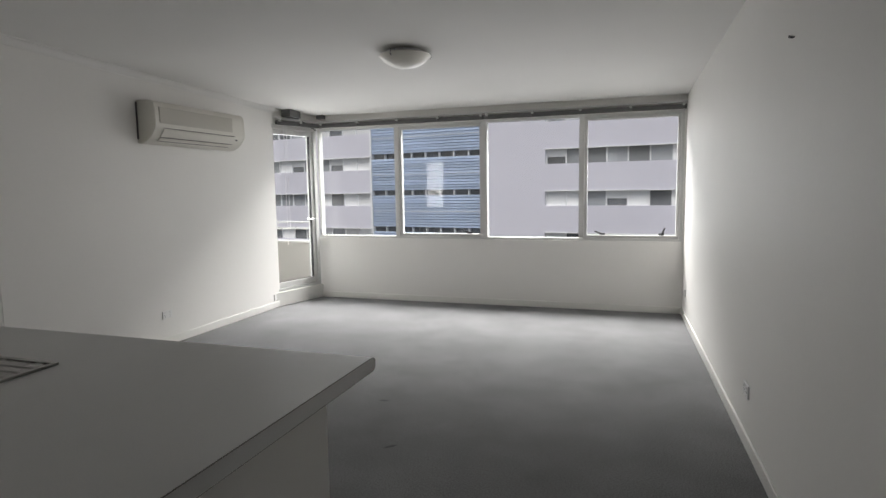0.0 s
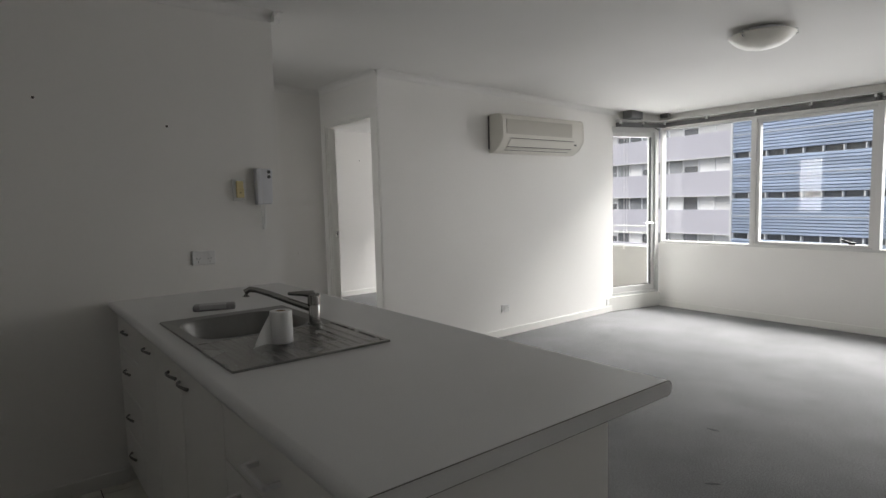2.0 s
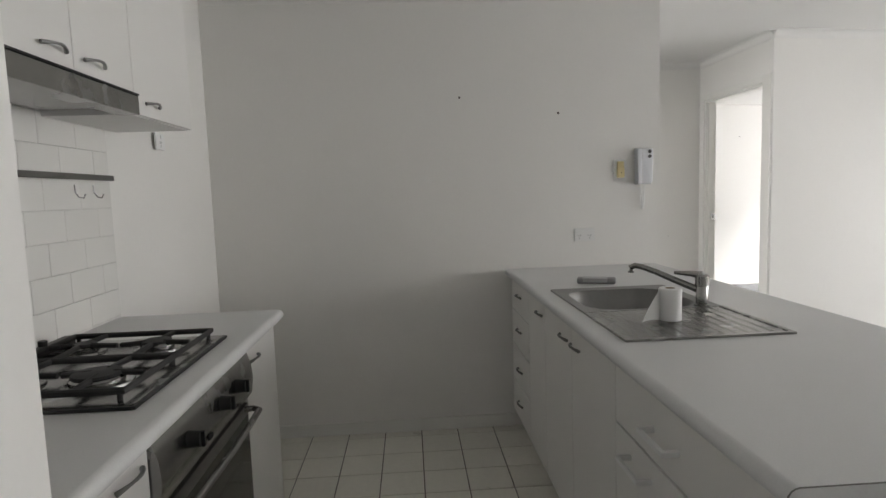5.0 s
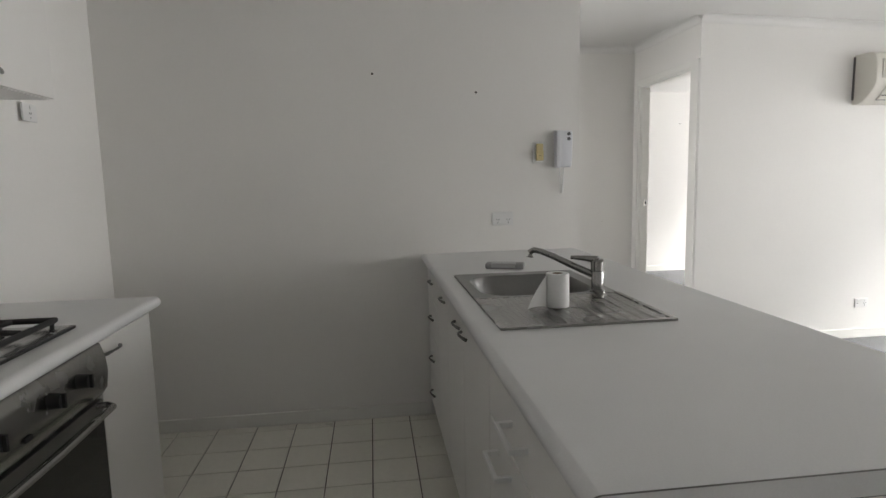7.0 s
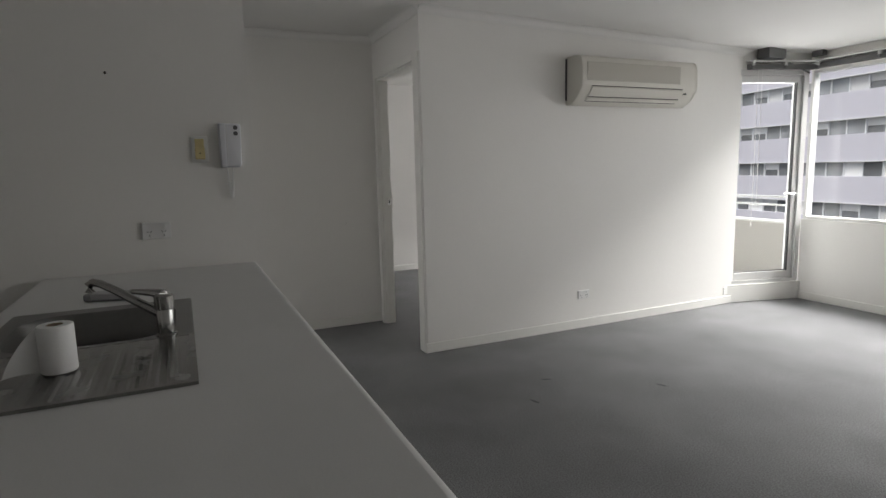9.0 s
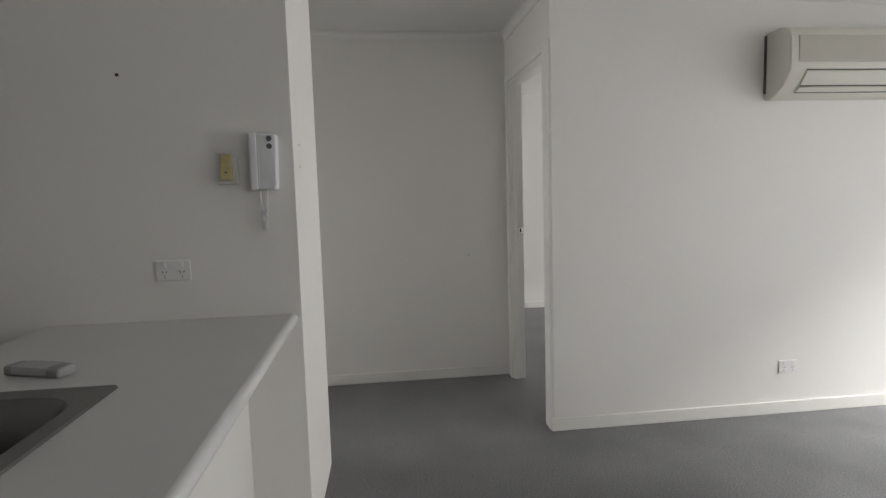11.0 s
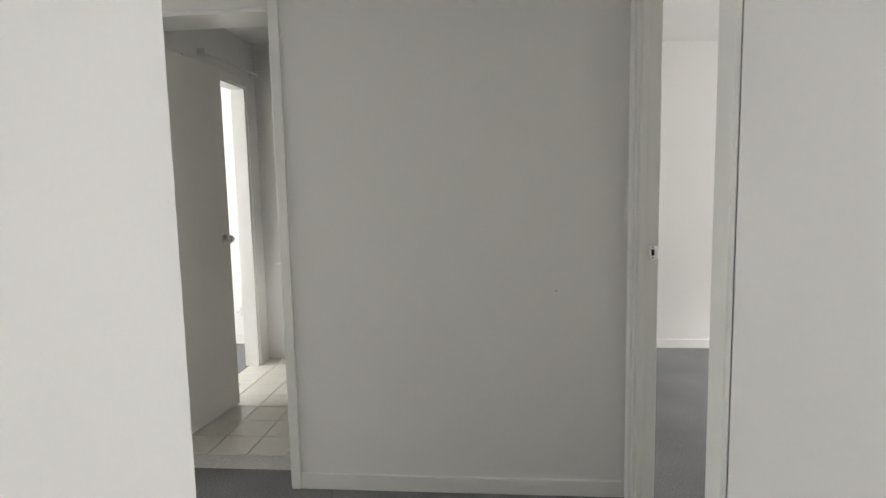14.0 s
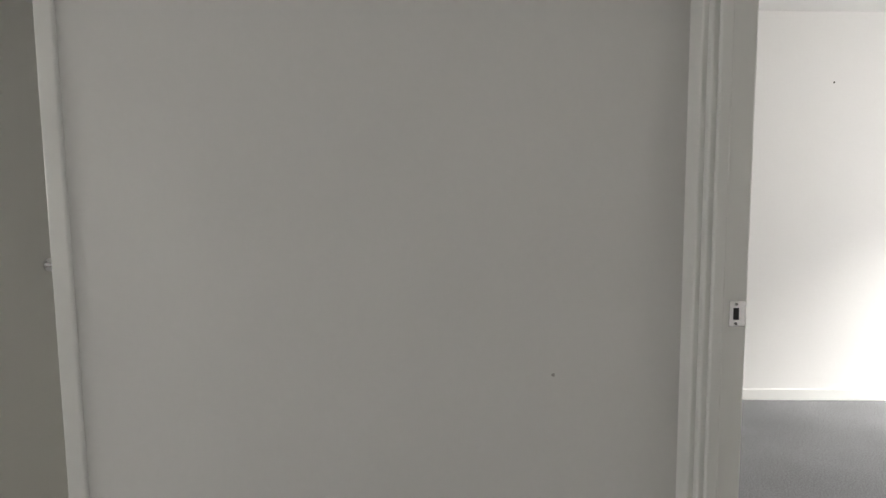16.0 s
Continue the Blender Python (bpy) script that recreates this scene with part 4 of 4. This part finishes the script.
for x in (-0.832, -0.947):
    h = thing("s_hook", "thin steel hook on the splashback", "hook", "utensil hooks")
    part("hook", tube(B(), [(x, YK + 0.010, 1.402), (x, YK + 0.012, 1.375), (x - 0.003, YK + 0.02, 1.36), (x - 0.01, YK + 0.032, 1.356), (x - 0.014, YK + 0.037, 1.37)], 0.0024, 6), STEEL, h)

# small worn dents in the carpet pile
WORN = material("worn_pile", (0.10, 0.10, 0.105), 0.95, grain=0.3, grain_scale=150)
for x, y, rz in ((-1.6, 5.55, 20), (-2.0, 5.0, 60), (-0.4, 5.2, 0), (-0.1, 4.6, 40), (-1.75, 4.75, 10)):
    bm = lathe(B(), [(0.035, 0.0002), (0.02, 0.0012), (0.0005, 0.0014)], (0, 0, 0), 14)
    for v_ in bm.verts:
        v_.co.y *= 0.32
        v_.co.x += 0.01 * math.sin(60 * v_.co.y)
    tagged(part("carpet_mark", bm, WORN, at=pose(x, y, 0.0, 0, 0, rz)), "small dark scuff in the grey carpet pile", "carpet mark", "carpet marks", "structure")

# ---- opposite building ----
FB = Matrix.Translation((-1.0, 39.8, 0)) @ Matrix.Rotation(math.atan2(3.2, -21.7), 4, "Z")   # local y faces the flat
bl = thing("office_building", "lilac-grey office tower with ribbon windows and blue louvres", "building", at=FB)
ST = 2.74
part("core", bx(B(), -30, 60, -12.0, -0.30, -24.0, 26.0), FARGLASS, bl, "dark glazed core behind the ribbons")
part("roof", bx(B(), -30, 60, -12.0, 0.05, 26.0, 26.4), FACADE_TRIM, bl)
part("wall", bx(B(), 3.35, 7.7, -0.3, 0.0, -24.0, 26.0), FACADE, bl)
part("wall", bx(B(), -30, 3.35, -0.3, 0.0, -24.0, 0.1 - 4 * ST), FACADE, bl)
part("wall", bx(B(), 17.1, 60, -0.3, 0.0, -24.0, 0.1 - 4 * ST), FACADE, bl)
part("corner_trim", bx(B(), 16.95, 17.1, -0.25, 0.08, -24.0, 26.0), FACADE_TRIM, bl)
spandrels = [mesh_of("spandrel", bx(B(), a, b, -0.3, 0.0, 0, ST - 0.95), FACADE) for a, b in ((-30, 3.35), (17.1, 60))]
heads = [mesh_of("head_trim", bx(B(), a, b, -0.3, 0.04, -0.06, 0), FACADE_TRIM) for a, b in ((-30, 3.35), (17.1, 60))]
mullion = mesh_of("mullion", bx(B(), -0.035, 0.035, -0.3, -0.16, 0, 0.95), FACADE_TRIM)
blind = mesh_of("blind", bx(B(), 0, 1.25, -0.29, -0.26, 0.0, 0.95), FARBLIND_GLARE)
half_blind_glare = mesh_of("blind", bx(B(), 0, 1.25, -0.29, -0.26, 0.45, 0.95), FARBLIND_GLARE)
pane_mesh = mesh_of("pane", bx(B(), 0.0, 1.3, -0.25, -0.24, 0.0, 0.95), FARGLASS)


def piece(name, me, parent, m):
    ob = new(name, me)
    ob.parent = parent
    ob.matrix_basis = m
    return ob


rnd = random.Random(4)
for k in range(-4, 7):
    z = 0.1 + ST * k
    for me in spandrels:
        piece("spandrel", me, bl, pose(0, 0, z + 0.95))
    for me in heads:
        piece("head_trim", me, bl, pose(0, 0, z + 1.0))
    if not -3 <= k <= 3:
        continue
    for x in [3.3 - 1.3 * j for j in range(9)] + [17.15 + 1.3 * j for j in range(16)]:
        piece("mullion", mullion, bl, pose(x, 0, z))
    for j in range(15):
        x = 17.18 + 1.3 * j
        if j in (0, 1) or (j == 6 and k % 2):
            piece("blind", blind, bl, pose(x, 0, z))
        elif rnd.random() < 0.3:
            piece("blind", half_blind_glare if rnd.random() < 0.6 else blind, bl, pose(x, 0, z))
        else:
            piece("pane", pane_mesh, bl, pose(x, 0, z))
    # Right ribbons: the pale panels here are painted reflections in the glass.
    for j in range(8):
        x = 2.03 - 1.3 * j
        r = rnd.random()
        if r < 0.15:
            piece("blind", half_blind_glare, bl, pose(x, 0, z - (0.4 if r < 0.07 else 0)))
        elif r < 0.4:
            piece("blind", blind, bl, pose(x, 0, z))
        else:
            piece("pane", pane_mesh, bl, pose(x, 0, z))
# blue louvre bay
slat = mesh_of("louvre_slat", sweep(B(), [(-0.18, 0.0), (-0.03, 0.0), (0.0, 0.02), (0.0, 0.15), (-0.18, 0.195)], 7.7, 16.95), LOUVRE)
lou_mull = mesh_of("mullion", bx(B(), -0.04, 0.04, -0.3, -0.05, 0, 0.36), FACADE_TRIM)
part("louvre_panel", bx(B(), 7.7, 16.95, -0.3, -0.19, -24.0, -6.0), LOUVRE, bl)
part("louvre_panel", bx(B(), 7.7, 16.95, -0.3, -0.19, 12.5, 26.0), LOUVRE, bl)
for k in range(-2, 5):
    z = 0.88 + ST * k
    for j in range(12):
        piece("louvre_slat", slat, bl, pose(0, 0, z + 0.37 + 0.197 * j))
    part("panel_joint", bx(B(), 7.7, 16.95, -0.02, 0.012, z + 1.53, z + 1.56), FACADE_TRIM, bl)
    for j in range(9):
        piece("mullion", lou_mull, bl, pose(7.75 + 1.15 * j, 0, z))
structure("ground", [(-2500, 2500, -2500, 2500, -24.4, -24.0)], material("asphalt", (0.05, 0.05, 0.05), 0.9, grain=0.2, grain_scale=8), "dark asphalt street far below", "ground")

tagged(part("ceiling", sweep(B(), [(-1.7, 2.39), (4.6, 2.39), (8.5, ceiling_z(8.5)), (8.5, 2.6), (-1.7, 2.6)], -7.7, 2.0), CEIL),
       "white painted plasterboard ceiling", "ceiling", kind="structure")

# ---- tiles, last ----
tile_me = mesh_of("tile", bx(B(), -0.1003, 0.1003, -0.0990, 0.0990, -0.008, 0.0, 0.0015, 1), TILE)
for i in range(12):
    for j in range(9):
        x, y = -1.995 + 0.2055 * i, 0.8525 + 0.203 * j
        if x < 0.26 and y < 2.60:
            piece("tile", tile_me, kitchen_floor, pose(x, y, 0.0))
for i in range(10):
    for j in range(12):
        x, y = -5.70 + 0.207 * i, 2.26 + 0.204 * j
        if x < -4.08 and y < 4.5:
            piece("tile", tile_me, bath_floor, pose(x, y, 0.0))
sb = thing("splashback", "white brick-bond ceramic tile splashback", "splashback", kind="structure")
part("bed", bx(B(), -1.07, 0.394, YK, YK + 0.004, 0.90, 1.66), PALEGROUT, sb)
sp_me = mesh_of("tile", bx(B(), -0.0994, 0.0994, 0, 0.005, -0.0502, 0.0502, 0.0012, 1), SPLASH)
sp_half = mesh_of("tile", bx(B(), -0.0494, 0.0494, 0, 0.005, -0.0502, 0.0502, 0.0012, 1), SPLASH)
for r in range(7):
    z = 0.96 + 0.1025 * r
    for k in range(7 - r % 2):
        piece("tile", sp_me, sb, pose(-0.965 + 0.2 * k + (0.1 if r % 2 else 0), YK + 0.004, z))
    if r % 2:
        piece("tile", sp_half, sb, pose(-1.015, YK + 0.004, z))
        piece("tile", sp_half, sb, pose(0.285, YK + 0.004, z))
